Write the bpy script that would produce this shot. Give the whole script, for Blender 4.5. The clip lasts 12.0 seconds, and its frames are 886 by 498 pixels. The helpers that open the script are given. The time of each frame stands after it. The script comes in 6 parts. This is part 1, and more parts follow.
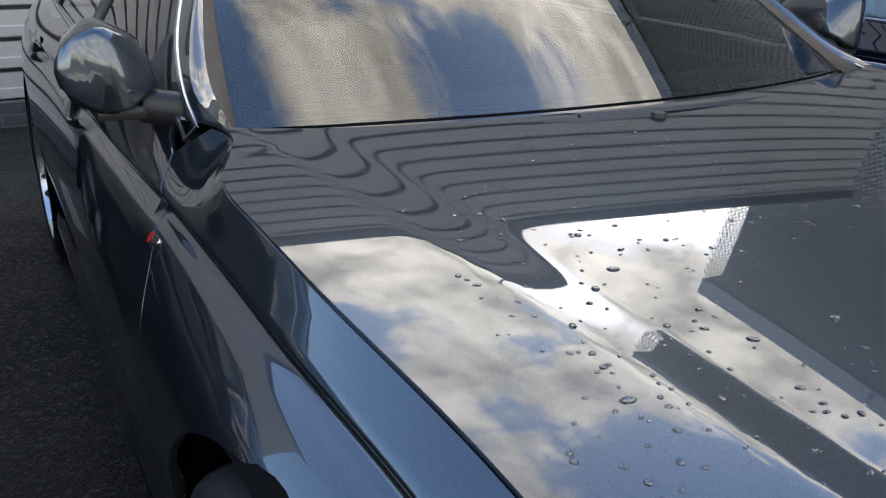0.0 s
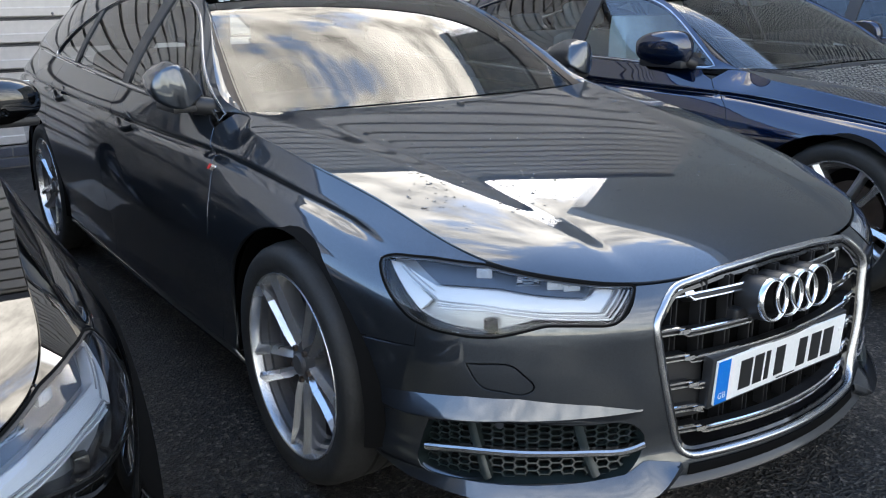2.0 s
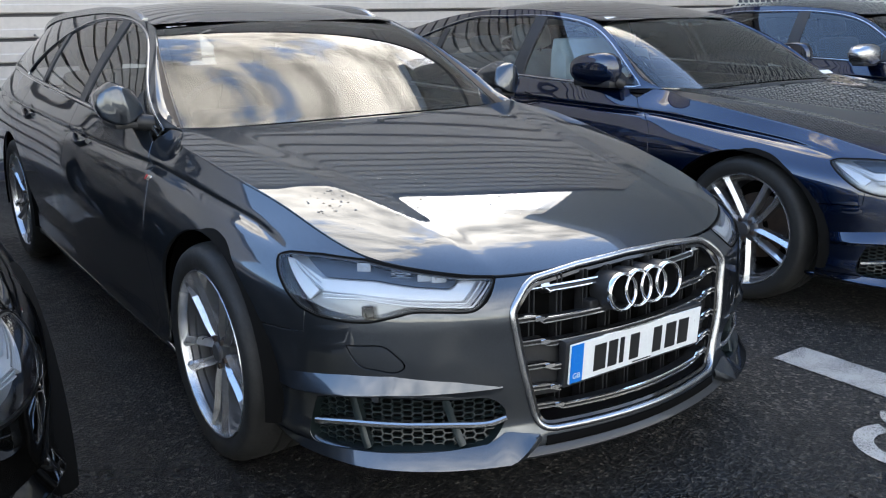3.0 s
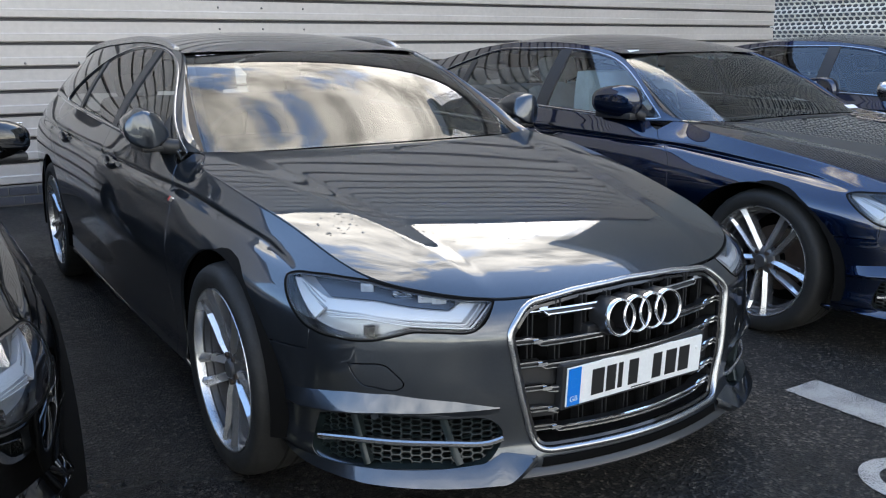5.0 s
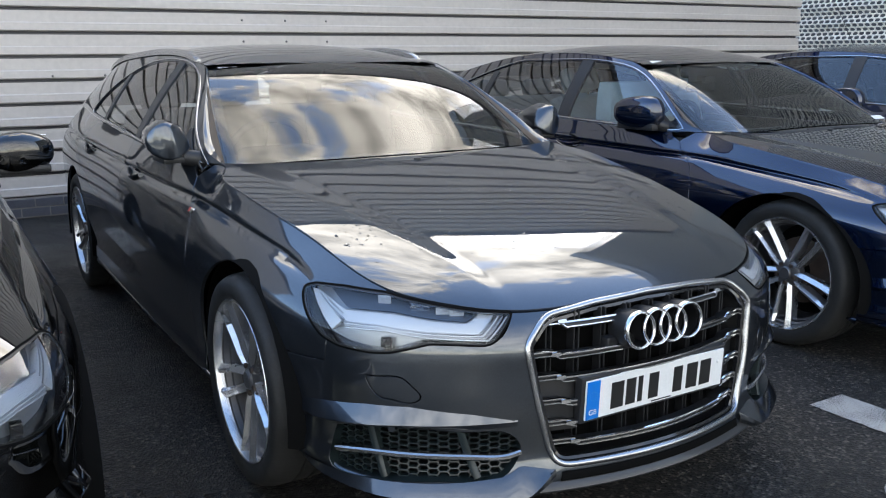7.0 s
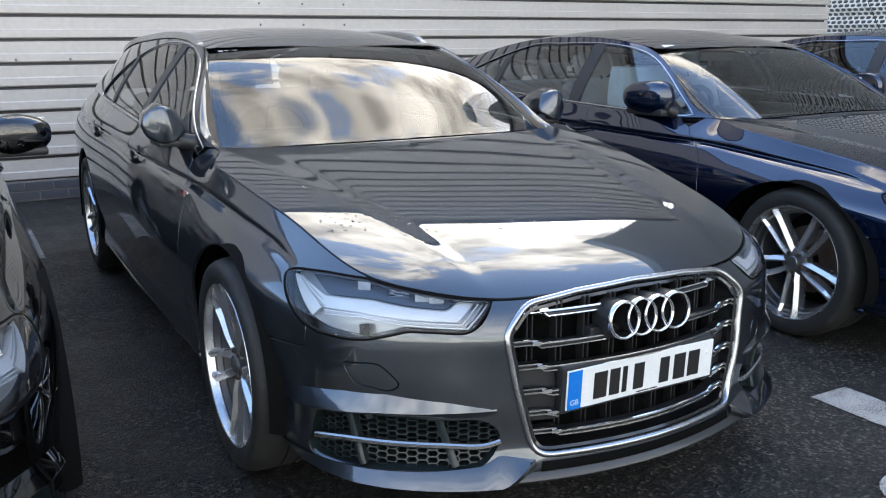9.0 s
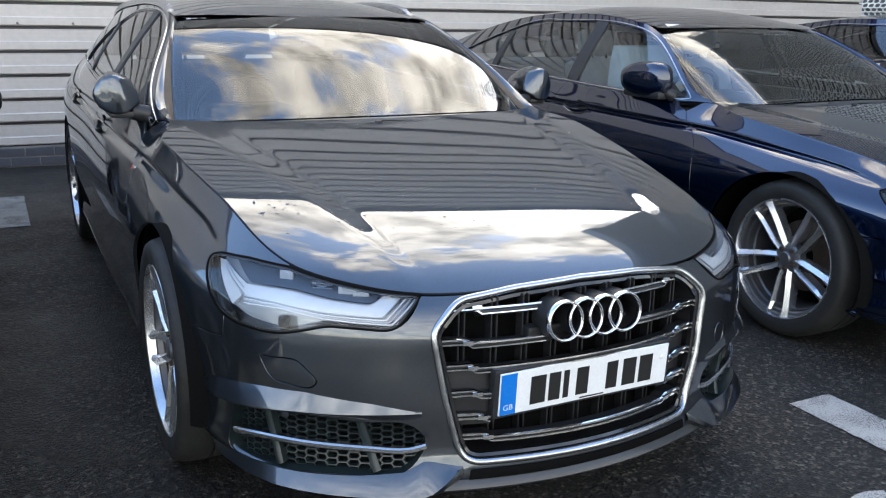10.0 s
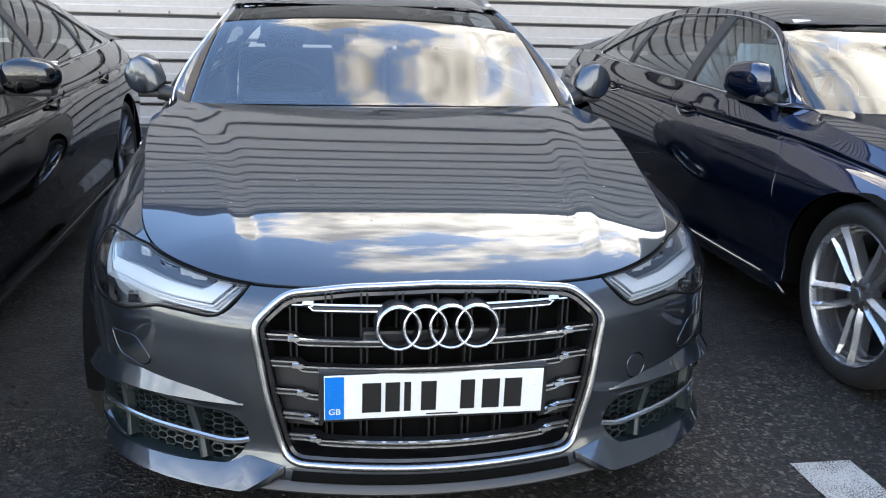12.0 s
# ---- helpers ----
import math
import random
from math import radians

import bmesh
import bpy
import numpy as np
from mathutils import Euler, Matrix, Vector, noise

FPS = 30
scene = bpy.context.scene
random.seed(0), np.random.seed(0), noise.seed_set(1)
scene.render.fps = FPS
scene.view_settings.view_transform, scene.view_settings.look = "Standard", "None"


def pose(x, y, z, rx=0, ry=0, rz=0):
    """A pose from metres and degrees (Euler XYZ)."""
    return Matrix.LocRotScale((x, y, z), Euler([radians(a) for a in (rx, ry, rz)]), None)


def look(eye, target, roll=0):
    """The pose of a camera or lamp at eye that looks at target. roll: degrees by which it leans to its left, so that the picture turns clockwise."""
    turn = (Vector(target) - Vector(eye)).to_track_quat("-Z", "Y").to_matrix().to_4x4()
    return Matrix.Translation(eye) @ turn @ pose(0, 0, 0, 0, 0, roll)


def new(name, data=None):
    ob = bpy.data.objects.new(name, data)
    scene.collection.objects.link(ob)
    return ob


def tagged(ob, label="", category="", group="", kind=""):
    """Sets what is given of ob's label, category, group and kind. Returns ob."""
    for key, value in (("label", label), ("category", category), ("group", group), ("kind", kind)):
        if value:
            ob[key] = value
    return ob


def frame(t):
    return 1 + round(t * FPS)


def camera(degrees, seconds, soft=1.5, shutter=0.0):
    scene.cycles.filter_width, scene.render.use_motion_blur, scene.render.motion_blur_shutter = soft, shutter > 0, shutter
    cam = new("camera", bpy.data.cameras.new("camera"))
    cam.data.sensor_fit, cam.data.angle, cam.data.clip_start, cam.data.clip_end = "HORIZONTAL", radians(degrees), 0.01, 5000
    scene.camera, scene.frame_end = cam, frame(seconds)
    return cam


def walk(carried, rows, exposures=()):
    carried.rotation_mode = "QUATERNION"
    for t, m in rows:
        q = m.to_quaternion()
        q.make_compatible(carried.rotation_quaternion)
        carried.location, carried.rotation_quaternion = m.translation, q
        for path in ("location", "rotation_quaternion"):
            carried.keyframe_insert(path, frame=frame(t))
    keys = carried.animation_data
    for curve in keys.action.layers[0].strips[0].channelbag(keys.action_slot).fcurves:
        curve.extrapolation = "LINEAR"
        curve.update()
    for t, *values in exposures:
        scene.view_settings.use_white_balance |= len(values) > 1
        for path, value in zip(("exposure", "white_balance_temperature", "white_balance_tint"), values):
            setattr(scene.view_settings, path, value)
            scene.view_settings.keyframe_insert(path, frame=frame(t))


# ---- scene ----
cam = camera(53.2, 12.0, 1.1)
PATH = [
    (0, (-1.085, 0.102, 1.25), (-0.204, 1.76, 0.563), 0.2),
    (0.5, (-1.297, -0.256, 1.259), (-0.385, 1.429, 0.683), -0.6),
    (1, (-1.486, -0.595, 1.268), (-0.563, 1.087, 0.702), 0.3),
    (1.5, (-1.625, -0.897, 1.293), (-0.588, 0.714, 0.72), -2.2),
    (2, (-1.852, -1.175, 1.311), (-0.743, 0.392, 0.751), -0.7),
    (2.5, (-1.886, -1.402, 1.333), (-0.757, 0.158, 0.793), -0.8),
    (3, (-1.78, -1.588, 1.339), (-0.666, -0.011, 0.817), -0.7),
    (5, (-1.741, -1.701, 1.336), (-0.688, -0.062, 0.881), -0.2),
    (5.5, (-1.742, -1.701, 1.333), (-0.705, -0.049, 0.892), -0.2),
    (6, (-1.742, -1.703, 1.33), (-0.705, -0.047, 0.9), -0.0),
    (6.5, (-1.741, -1.702, 1.335), (-0.713, -0.041, 0.907), -0.2),
    (7, (-1.723, -1.7, 1.335), (-0.712, -0.029, 0.905), -0.4),
    (9, (-1.6, -1.739, 1.334), (-0.649, -0.042, 0.87), -0.3),
    (9.5, (-1.485, -1.723, 1.323), (-0.558, -0.02, 0.831), -0.2),
    (10, (-1.297, -1.709, 1.333), (-0.414, 0.009, 0.814), 1.1),
    (10.5, (-1.009, -1.834, 1.323), (-0.314, -0.035, 0.794), -0.4),
    (11, (-0.737, -1.937, 1.345), (-0.151, -0.098, 0.819), 0.9),
    (11.5, (-0.512, -1.908, 1.309), (-0.016, -0.044, 0.783), 2.0),
    (12, (-0.301, -1.901, 1.319), (0.01, 0.0, 0.784), 1.6),
]
walk(cam, [(t, look(eye, target, roll)) for t, eye, target, roll in PATH], [(0, -0.1), (1, 0.24), (1.5, 0.33), (3, 0.29), (6, 0.11), (9, 0.34), (10, 0.38), (11, 0.46), (12, 0.6)])

# ---- world and light ----
SCREEN_TOP = 12.5
SUN_DIR = (0.66, 0.72, 0.42)
world = bpy.data.worlds.new("sky")
scene.world = world
world.use_nodes = True


def build_sky():
    nt = world.node_tree
    nd, lk = nt.nodes, nt.links
    nd.clear()
    out, bg = nd.new("ShaderNodeOutputWorld"), nd.new("ShaderNodeBackground")
    sky = nd.new("ShaderNodeTexSky")
    sky.sky_type, sky.sun_disc = "NISHITA", False
    d = Vector(SUN_DIR).normalized()
    sky.sun_elevation, sky.sun_rotation = math.asin(d.z), math.atan2(d.x, d.y)
    coord, noi, noi2 = nd.new("ShaderNodeTexCoord"), nd.new("ShaderNodeTexNoise"), nd.new("ShaderNodeTexNoise")
    mp = nd.new("ShaderNodeMapping")
    mp.inputs["Scale"].default_value = (1.0, 1.0, 1.6)
    mp.inputs["Location"].default_value = CLOUD_SHIFT
    lk.new(coord.outputs["Generated"], mp.inputs["Vector"])
    for n, s, det in ((noi, 2.2, 7.0), (noi2, 8.0, 8.0)):
        n.inputs["Scale"].default_value, n.inputs["Detail"].default_value = s, det
        n.inputs["Roughness"].default_value = 0.6
        lk.new(mp.outputs["Vector"], n.inputs["Vector"])
    cover = nd.new("ShaderNodeMapRange")
    cover.inputs["From Min"].default_value, cover.inputs["From Max"].default_value = CLOUD_FROM, CLOUD_TO
    cover.interpolation_type = "SMOOTHSTEP"
    # a cloud bank over the wall's far end, blue elsewhere
    bank = nd.new("ShaderNodeVectorMath")
    bank.operation = "DOT_PRODUCT"
    bank.inputs[1].default_value = CLOUD_BANK
    lk.new(coord.outputs["Generated"], bank.inputs[0])
    lean = nd.new("ShaderNodeMath")
    lean.operation = "MULTIPLY_ADD"
    lean.inputs[1].default_value = 3.6
    low = nd.new("ShaderNodeMath")
    low.operation, low.inputs[1].default_value = "SUBTRACT", 6.70
    lk.new(bank.outputs["Value"], low.inputs[0])
    lk.new(noi.outputs["Fac"], lean.inputs[0])
    lk.new(low.outputs["Value"], lean.inputs[2])
    lk.new(lean.outputs["Value"], cover.inputs["Value"])
    # low bright haze over the open side of the yard
    low_s = nd.new("ShaderNodeVectorMath")
    low_s.operation = "DOT_PRODUCT"
    low_s.inputs[1].default_value = (-0.25, -0.8, -1.0)
    lk.new(coord.outputs["Generated"], low_s.inputs[0])
    haze = nd.new("ShaderNodeMapRange")
    haze.interpolation_type = "SMOOTHSTEP"
    haze.inputs["To Max"].default_value = 0.8
    haze.inputs["From Min"].default_value, haze.inputs["From Max"].default_value = HAZE_FROM, HAZE_TO
    lk.new(low_s.outputs["Value"], haze.inputs["Value"])
    whole = nd.new("ShaderNodeMath")
    whole.operation = "MAXIMUM"
    lk.new(cover.outputs["Result"], whole.inputs[0])
    lk.new(haze.outputs["Result"], whole.inputs[1])
    # clouds are whitest towards the hidden sun
    dot = nd.new("ShaderNodeVectorMath")
    dot.operation = "DOT_PRODUCT"
    dot.inputs[1].default_value = d
    lk.new(coord.outputs["Generated"], dot.inputs[0])
    glow = nd.new("ShaderNodeMapRange")
    glow.inputs["From Min"].default_value, glow.inputs["From Max"].default_value = 0.0, 1.0
    glow.inputs["To Min"].default_value, glow.inputs["To Max"].default_value = CLOUD_DIM, CLOUD_BRIGHT
    sharp = nd.new("ShaderNodeMath")
    sharp.operation, sharp.inputs[1].default_value, sharp.use_clamp = "POWER", 3.0, True
    half = nd.new("ShaderNodeMath")
    half.operation, half.inputs[1].default_value, half.use_clamp = "MAXIMUM", 0.0, True
    lk.new(dot.outputs["Value"], half.inputs[0])
    lk.new(half.outputs["Value"], sharp.inputs[0])
    lk.new(sharp.outputs["Value"], glow.inputs["Value"])
    var = nd.new("ShaderNodeMapRange")
    var.inputs["From Min"].default_value, var.inputs["From Max"].default_value = 0.36, 0.66
    var.inputs["To Min"].default_value, var.inputs["To Max"].default_value = 0.4, 1.35
    lk.new(noi2.outputs["Fac"], var.inputs["Value"])
    mul = nd.new("ShaderNodeMath")
    mul.operation = "MULTIPLY"
    lk.new(glow.outputs["Result"], mul.inputs[0])
    lk.new(var.outputs["Result"], mul.inputs[1])
    white = nd.new("ShaderNodeVectorMath")
    white.operation = "SCALE"
    white.inputs[0].default_value = (1.0, 0.94, 0.845)
    lk.new(mul.outputs["Value"], white.inputs["Scale"])
    mix = nd.new("ShaderNodeMix")
    mix.data_type = "RGBA"
    lk.new(whole.outputs["Value"], mix.inputs["Factor"])
    clear = nd.new("ShaderNodeVectorMath")
    clear.operation = "MULTIPLY"
    clear.inputs[1].default_value = [BLUE_GAIN * c for c in BLUE_TINT]
    lk.new(sky.outputs["Color"], clear.inputs[0])
    lk.new(clear.outputs["Vector"], mix.inputs[6])
    lk.new(white.outputs["Vector"], mix.inputs[7])
    lk.new(mix.outputs[2], bg.inputs["Color"])
    bg.inputs["Strength"].default_value = SKY_STRENGTH
    lk.new(bg.outputs["Background"], out.inputs["Surface"])


CLOUD_SHIFT, CLOUD_FROM, CLOUD_TO = (0.3, 0.1, 0.0), 0.40, 0.66
CLOUD_BANK = (2.34, 3.74, 4.06)
CLOUD_DIM, CLOUD_BRIGHT, SKY_STRENGTH = 22.0, 44.0, 0.13
BLUE_GAIN = 5.2
BLUE_TINT = (0.935, 1.0, 1.07)
HAZE_FROM, HAZE_TO = -0.55, 0.5
build_sky()
sun = new("sun", bpy.data.lights.new("sun", "SUN"))
sun.data.energy, sun.data.angle, sun.data.color = 1.5, radians(10), (1.0, 0.95, 0.88)
sun.matrix_world = look(SUN_DIR, (0, 0, 0))

# ---- materials ----


def material(name, color, rough=0.5, metal=0.0, coat=0.0, vary=0.0, scale=8.0, bump=0.0, bump_scale=60.0, spec=0.5):
    """A principled material with colour variation at two scales and a fine relief."""
    m = bpy.data.materials.new(name)
    m.use_nodes = True
    nt = m.node_tree
    nd, lk, b = nt.nodes, nt.links, nt.nodes["Principled BSDF"]
    b.inputs["Base Color"].default_value = (*color, 1)
    b.inputs["Roughness"].default_value, b.inputs["Metallic"].default_value = rough, metal
    b.inputs["Coat Weight"].default_value, b.inputs["Coat Roughness"].default_value = coat, 0.02
    b.inputs["Specular IOR Level"].default_value = spec
    tc = nd.new("ShaderNodeTexCoord")
    if vary:
        big, small = nd.new("ShaderNodeTexNoise"), nd.new("ShaderNodeTexNoise")
        big.inputs["Scale"].default_value, small.inputs["Scale"].default_value = scale, scale * 14
        big.inputs["Detail"].default_value = small.inputs["Detail"].default_value = 5
        add = nd.new("ShaderNodeMath")
        add.operation = "ADD"
        rng = nd.new("ShaderNodeMapRange")
        rng.inputs["From Min"].default_value, rng.inputs["From Max"].default_value = 0.7, 1.3
        rng.inputs["To Min"].default_value, rng.inputs["To Max"].default_value = 1 - vary, 1 + vary
        for n in (big, small):
            lk.new(tc.outputs["Object"], n.inputs["Vector"])
        lk.new(big.outputs["Fac"], add.inputs[0])
        lk.new(small.outputs["Fac"], add.inputs[1])
        lk.new(add.outputs["Value"], rng.inputs["Value"])
        sc = nd.new("ShaderNodeVectorMath")
        sc.operation = "SCALE"
        sc.inputs[0].default_value = color
        lk.new(rng.outputs["Result"], sc.inputs["Scale"])
        lk.new(sc.outputs["Vector"], b.inputs["Base Color"])
        rr = nd.new("ShaderNodeMapRange")
        rr.inputs["From Min"].default_value, rr.inputs["From Max"].default_value = 0.3, 0.7
        rr.inputs["To Min"].default_value, rr.inputs["To Max"].default_value = rough * (1 - vary * 0.5), min(1.0, rough * (1 + vary * 0.5))
        lk.new(big.outputs["Fac"], rr.inputs["Value"])
        lk.new(rr.outputs["Result"], b.inputs["Roughness"])
    if bump:
        bn, bp = nd.new("ShaderNodeTexNoise"), nd.new("ShaderNodeBump")
        bn.inputs["Scale"].default_value, bn.inputs["Detail"].default_value = bump_scale, 4
        bp.inputs["Strength"].default_value, bp.inputs["Distance"].default_value = bump, 0.004
        lk.new(tc.outputs["Object"], bn.inputs["Vector"])
        lk.new(bn.outputs["Fac"], bp.inputs["Height"])
        lk.new(bp.outputs["Normal"], b.inputs["Normal"])
    return m


def glass_material(name, tint, rough=0.0, ior=1.9):
    """Thin glass: clear, tinted, with the Fresnel gloss of its two faces."""
    m = bpy.data.materials.new(name)
    m.use_nodes = True
    nt = m.node_tree
    nd, lk = nt.nodes, nt.links
    nd.clear()
    out, mix, tr, gl, fr = (nd.new("ShaderNode" + k) for k in ("OutputMaterial", "MixShader", "BsdfTransparent", "BsdfGlossy", "Fresnel"))
    tr.inputs["Color"].default_value = (*tint, 1)
    gl.inputs["Roughness"].default_value = rough
    fr.inputs["IOR"].default_value = ior
    lk.new(fr.outputs["Fac"], mix.inputs["Fac"])
    lk.new(tr.outputs["BSDF"], mix.inputs[1])
    lk.new(gl.outputs["BSDF"], mix.inputs[2])
    lk.new(mix.outputs["Shader"], out.inputs["Surface"])
    return m


def paint_material(name, color, flake=0.25):
    """Metallic car paint under clear lacquer, with fine flakes and faint orange peel."""
    m = material(name, color, 0.30, 0.85, 1.0, spec=0.0)
    nt = m.node_tree
    nd, lk, b = nt.nodes, nt.links, nt.nodes["Principled BSDF"]
    b.inputs["Coat IOR"].default_value = 1.8
    b.inputs["Specular Tint"].default_value = (0.25, 0.26, 0.28, 1)
    tc, vor, rng, sc = (nd.new("ShaderNode" + k) for k in ("TexCoord", "TexVoronoi", "MapRange", "VectorMath"))
    vor.inputs["Scale"].default_value = 900
    rng.inputs["To Min"].default_value, rng.inputs["To Max"].default_value = 1 - flake, 1 + flake
    sc.operation = "SCALE"
    sc.inputs[0].default_value = color
    lk.new(tc.outputs["Object"], vor.inputs["Vector"])
    lk.new(vor.outputs["Color"], rng.inputs["Value"])
    lk.new(rng.outputs["Result"], sc.inputs["Scale"])
    lk.new(sc.outputs["Vector"], b.inputs["Base Color"])
    # road film: dust makes the lacquer a little dull in patches
    dust, dr = nd.new("ShaderNodeTexNoise"), nd.new("ShaderNodeMapRange")
    dust.inputs["Scale"].default_value, dust.inputs["Detail"].default_value = 5, 8
    dr.inputs["From Min"].default_value, dr.inputs["From Max"].default_value = 0.35, 0.75
    dr.inputs["To Min"].default_value, dr.inputs["To Max"].default_value = 0.005, 0.03
    lk.new(tc.outputs["Object"], dust.inputs["Vector"])
    lk.new(dust.outputs["Fac"], dr.inputs["Value"])
    lk.new(dr.outputs["Result"], b.inputs["Coat Roughness"])
    return m


GREY = paint_material("grey_paint", (0.053, 0.061, 0.073))
BLUE = paint_material("blue_paint", (0.003, 0.011, 0.040))
BLACK = paint_material("black_paint", (0.006, 0.0055, 0.005))
CHROME = material("chrome", (0.78, 0.78, 0.79), 0.08, 1.0)
SATIN = material("satin_aluminium", (0.46, 0.46, 0.47), 0.27, 1.0)
ALLOY = material("alloy", (0.62, 0.63, 0.65), 0.27, 0.9, 0.6, 0.1, 6)
ALLOY_MID = material("alloy_barrel", (0.13, 0.13, 0.135), 0.42, 0.7, 0.2, 0.1, 6)
ALLOY_DARK = material("alloy_dark", (0.15, 0.15, 0.155), 0.35, 0.7, 0.3)
PLASTIC = material("black_plastic", (0.014, 0.014, 0.015), 0.45, 0, 0, 0.2, 20, 0.1, 300)
GLOSS = material("gloss_black", (0.008, 0.008, 0.009), 0.08, 0, 0.5)
RUBBER = material("rubber", (0.015, 0.0145, 0.0135), 0.7, 0, 0, 0.35, 9, 0.25, 120)
SEAL = material("brown_seal", (0.11, 0.085, 0.062), 0.75, 0, 0, 0.2, 20, spec=0.2)
CHALK = material("chalk", (0.45, 0.45, 0.44), 0.8, spec=0.1)
# near-black for liners and underbody, and for shade painted into hollows
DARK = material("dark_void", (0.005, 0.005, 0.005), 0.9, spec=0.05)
FABRIC = material("dark_leather", (0.03, 0.03, 0.032), 0.5, 0, 0, 0.15, 30, 0.3, 250)
TRIM = material("grey_trim", (0.16, 0.16, 0.16), 0.6, 0, 0, 0.1, 20)
SCREEN = glass_material("windscreen_glass", (0.62, 0.70, 0.70))
SIDE = glass_material("side_glass", (0.35, 0.38, 0.38))
LENS = glass_material("lamp_glass", (0.95, 0.96, 0.97), 0.0, 1.5)
STEEL = material("brake_steel", (0.10, 0.075, 0.06), 0.55, 0.6, 0, 0.3, 20)

# ---- mesh helpers ----


def mesh_object(name, verts, faces, mat, parent=None, label="", smooth=True, normals=None):
    me = bpy.data.meshes.new(name)
    me.from_pydata([tuple(v) for v in verts], [], faces)
    me.materials.append(mat)
    if smooth:
        me.shade_smooth()
    if normals is not None:
        me.normals_split_custom_set_from_vertices([tuple(n) for n in normals])
    ob = new(name, me)
    if parent is not None:
        ob.parent = parent
    return tagged(ob, label)


def part(name, bm, mat, parent=None, label="", smooth=False, sharp=35):
    """Links a bmesh as one mesh object under a thing or a part."""
    me = bpy.data.meshes.new(name)
    bmesh.ops.recalc_face_normals(bm, faces=bm.faces)
    bm.to_mesh(me)
    bm.free()
    me.materials.append(mat)
    if smooth:
        me.shade_smooth()
        me.set_sharp_from_angle(angle=radians(sharp))
    ob = new(name, me)
    if parent is not None:
        ob.parent = parent
    return tagged(ob, label)


def box(bm, x0, x1, y0, y1, z0, z1, bevel=0.0, turn=None):
    r = bmesh.ops.create_cube(bm, size=1)
    for v in r["verts"]:
        v.co = Vector((x0 + (v.co.x + 0.5) * (x1 - x0), y0 + (v.co.y + 0.5) * (y1 - y0), z0 + (v.co.z + 0.5) * (z1 - z0)))
    if turn is not None:
        bmesh.ops.transform(bm, matrix=turn, verts=r["verts"])
    if bevel:
        es = list({e for v in r["verts"] for e in v.link_edges})
        bmesh.ops.bevel(bm, geom=es, offset=bevel, segments=2, affect="EDGES", profile=0.6)


def spline(xs, ys):
    """A natural cubic spline through ys (numbers or rows) at xs, straight beyond its ends."""
    xs, ys = np.asarray(xs, float), np.asarray(ys, float)
    flat = ys.reshape(len(xs), -1)
    n, h = len(xs), np.diff(xs)
    a, r = np.zeros((n, n)), np.zeros((n, flat.shape[1]))
    a[0, 0] = a[-1, -1] = 1
    for i in range(1, n - 1):
        a[i, i - 1:i + 2] = h[i - 1], 2 * (h[i - 1] + h[i]), h[i]
        r[i] = 6 * ((flat[i + 1] - flat[i]) / h[i] - (flat[i] - flat[i - 1]) / h[i - 1])
    m = np.linalg.solve(a, r)

    def f(x):
        x = np.asarray(x, float)
        q = np.clip(x, xs[0], xs[-1]).ravel()
        i = np.clip(np.searchsorted(xs, q) - 1, 0, n - 2)
        hh, s, t = h[i][:, None], (xs[i + 1] - q)[:, None], (q - xs[i])[:, None]
        v = (m[i] * s ** 3 + m[i + 1] * t ** 3) / (6 * hh) + (flat[i] / hh - m[i] * hh / 6) * s + (flat[i + 1] / hh - m[i + 1] * hh / 6) * t
        return v.reshape(x.shape + ys.shape[1:])
    return f


# ---- the car body's surfaces (front at y = 0, tail towards +y) ----
PLAN = [(0.0, -0.02), (0.2, -0.005), (0.42, 0.045), (0.60, 0.118), (0.75, 0.235), (0.85, 0.41), (0.902, 0.65), (0.925, 0.95), (0.934, 1.4),
        (0.936, 2.2), (0.924, 3.2), (0.908, 3.9), (0.875, 4.35), (0.78, 4.7), (0.55, 4.86), (0.0, 4.93)]
_p = np.array(PLAN)
_u = np.r_[0, np.cumsum(np.hypot(*np.diff(_p, axis=0).T))]
UMAX = _u[-1]
plan = spline(np.r_[-_u[:0:-1], _u], np.vstack([_p[:0:-1] * (-1, 1), _p]))
_ug = np.linspace(0, UMAX, 3000)
_pg = plan(_ug)
_mono = _ug < UMAX - 0.6


def u_of_y(y):
    """The way along the plan at which the side has come back to y."""
    return np.interp(y, _pg[_mono, 1], _ug[_mono])


def u_of_x(x):
    """The way along the plan at which the front has come out to x."""
    k = _pg[:, 1] < 0.9
    return np.interp(x, _pg[k, 0], _ug[k])


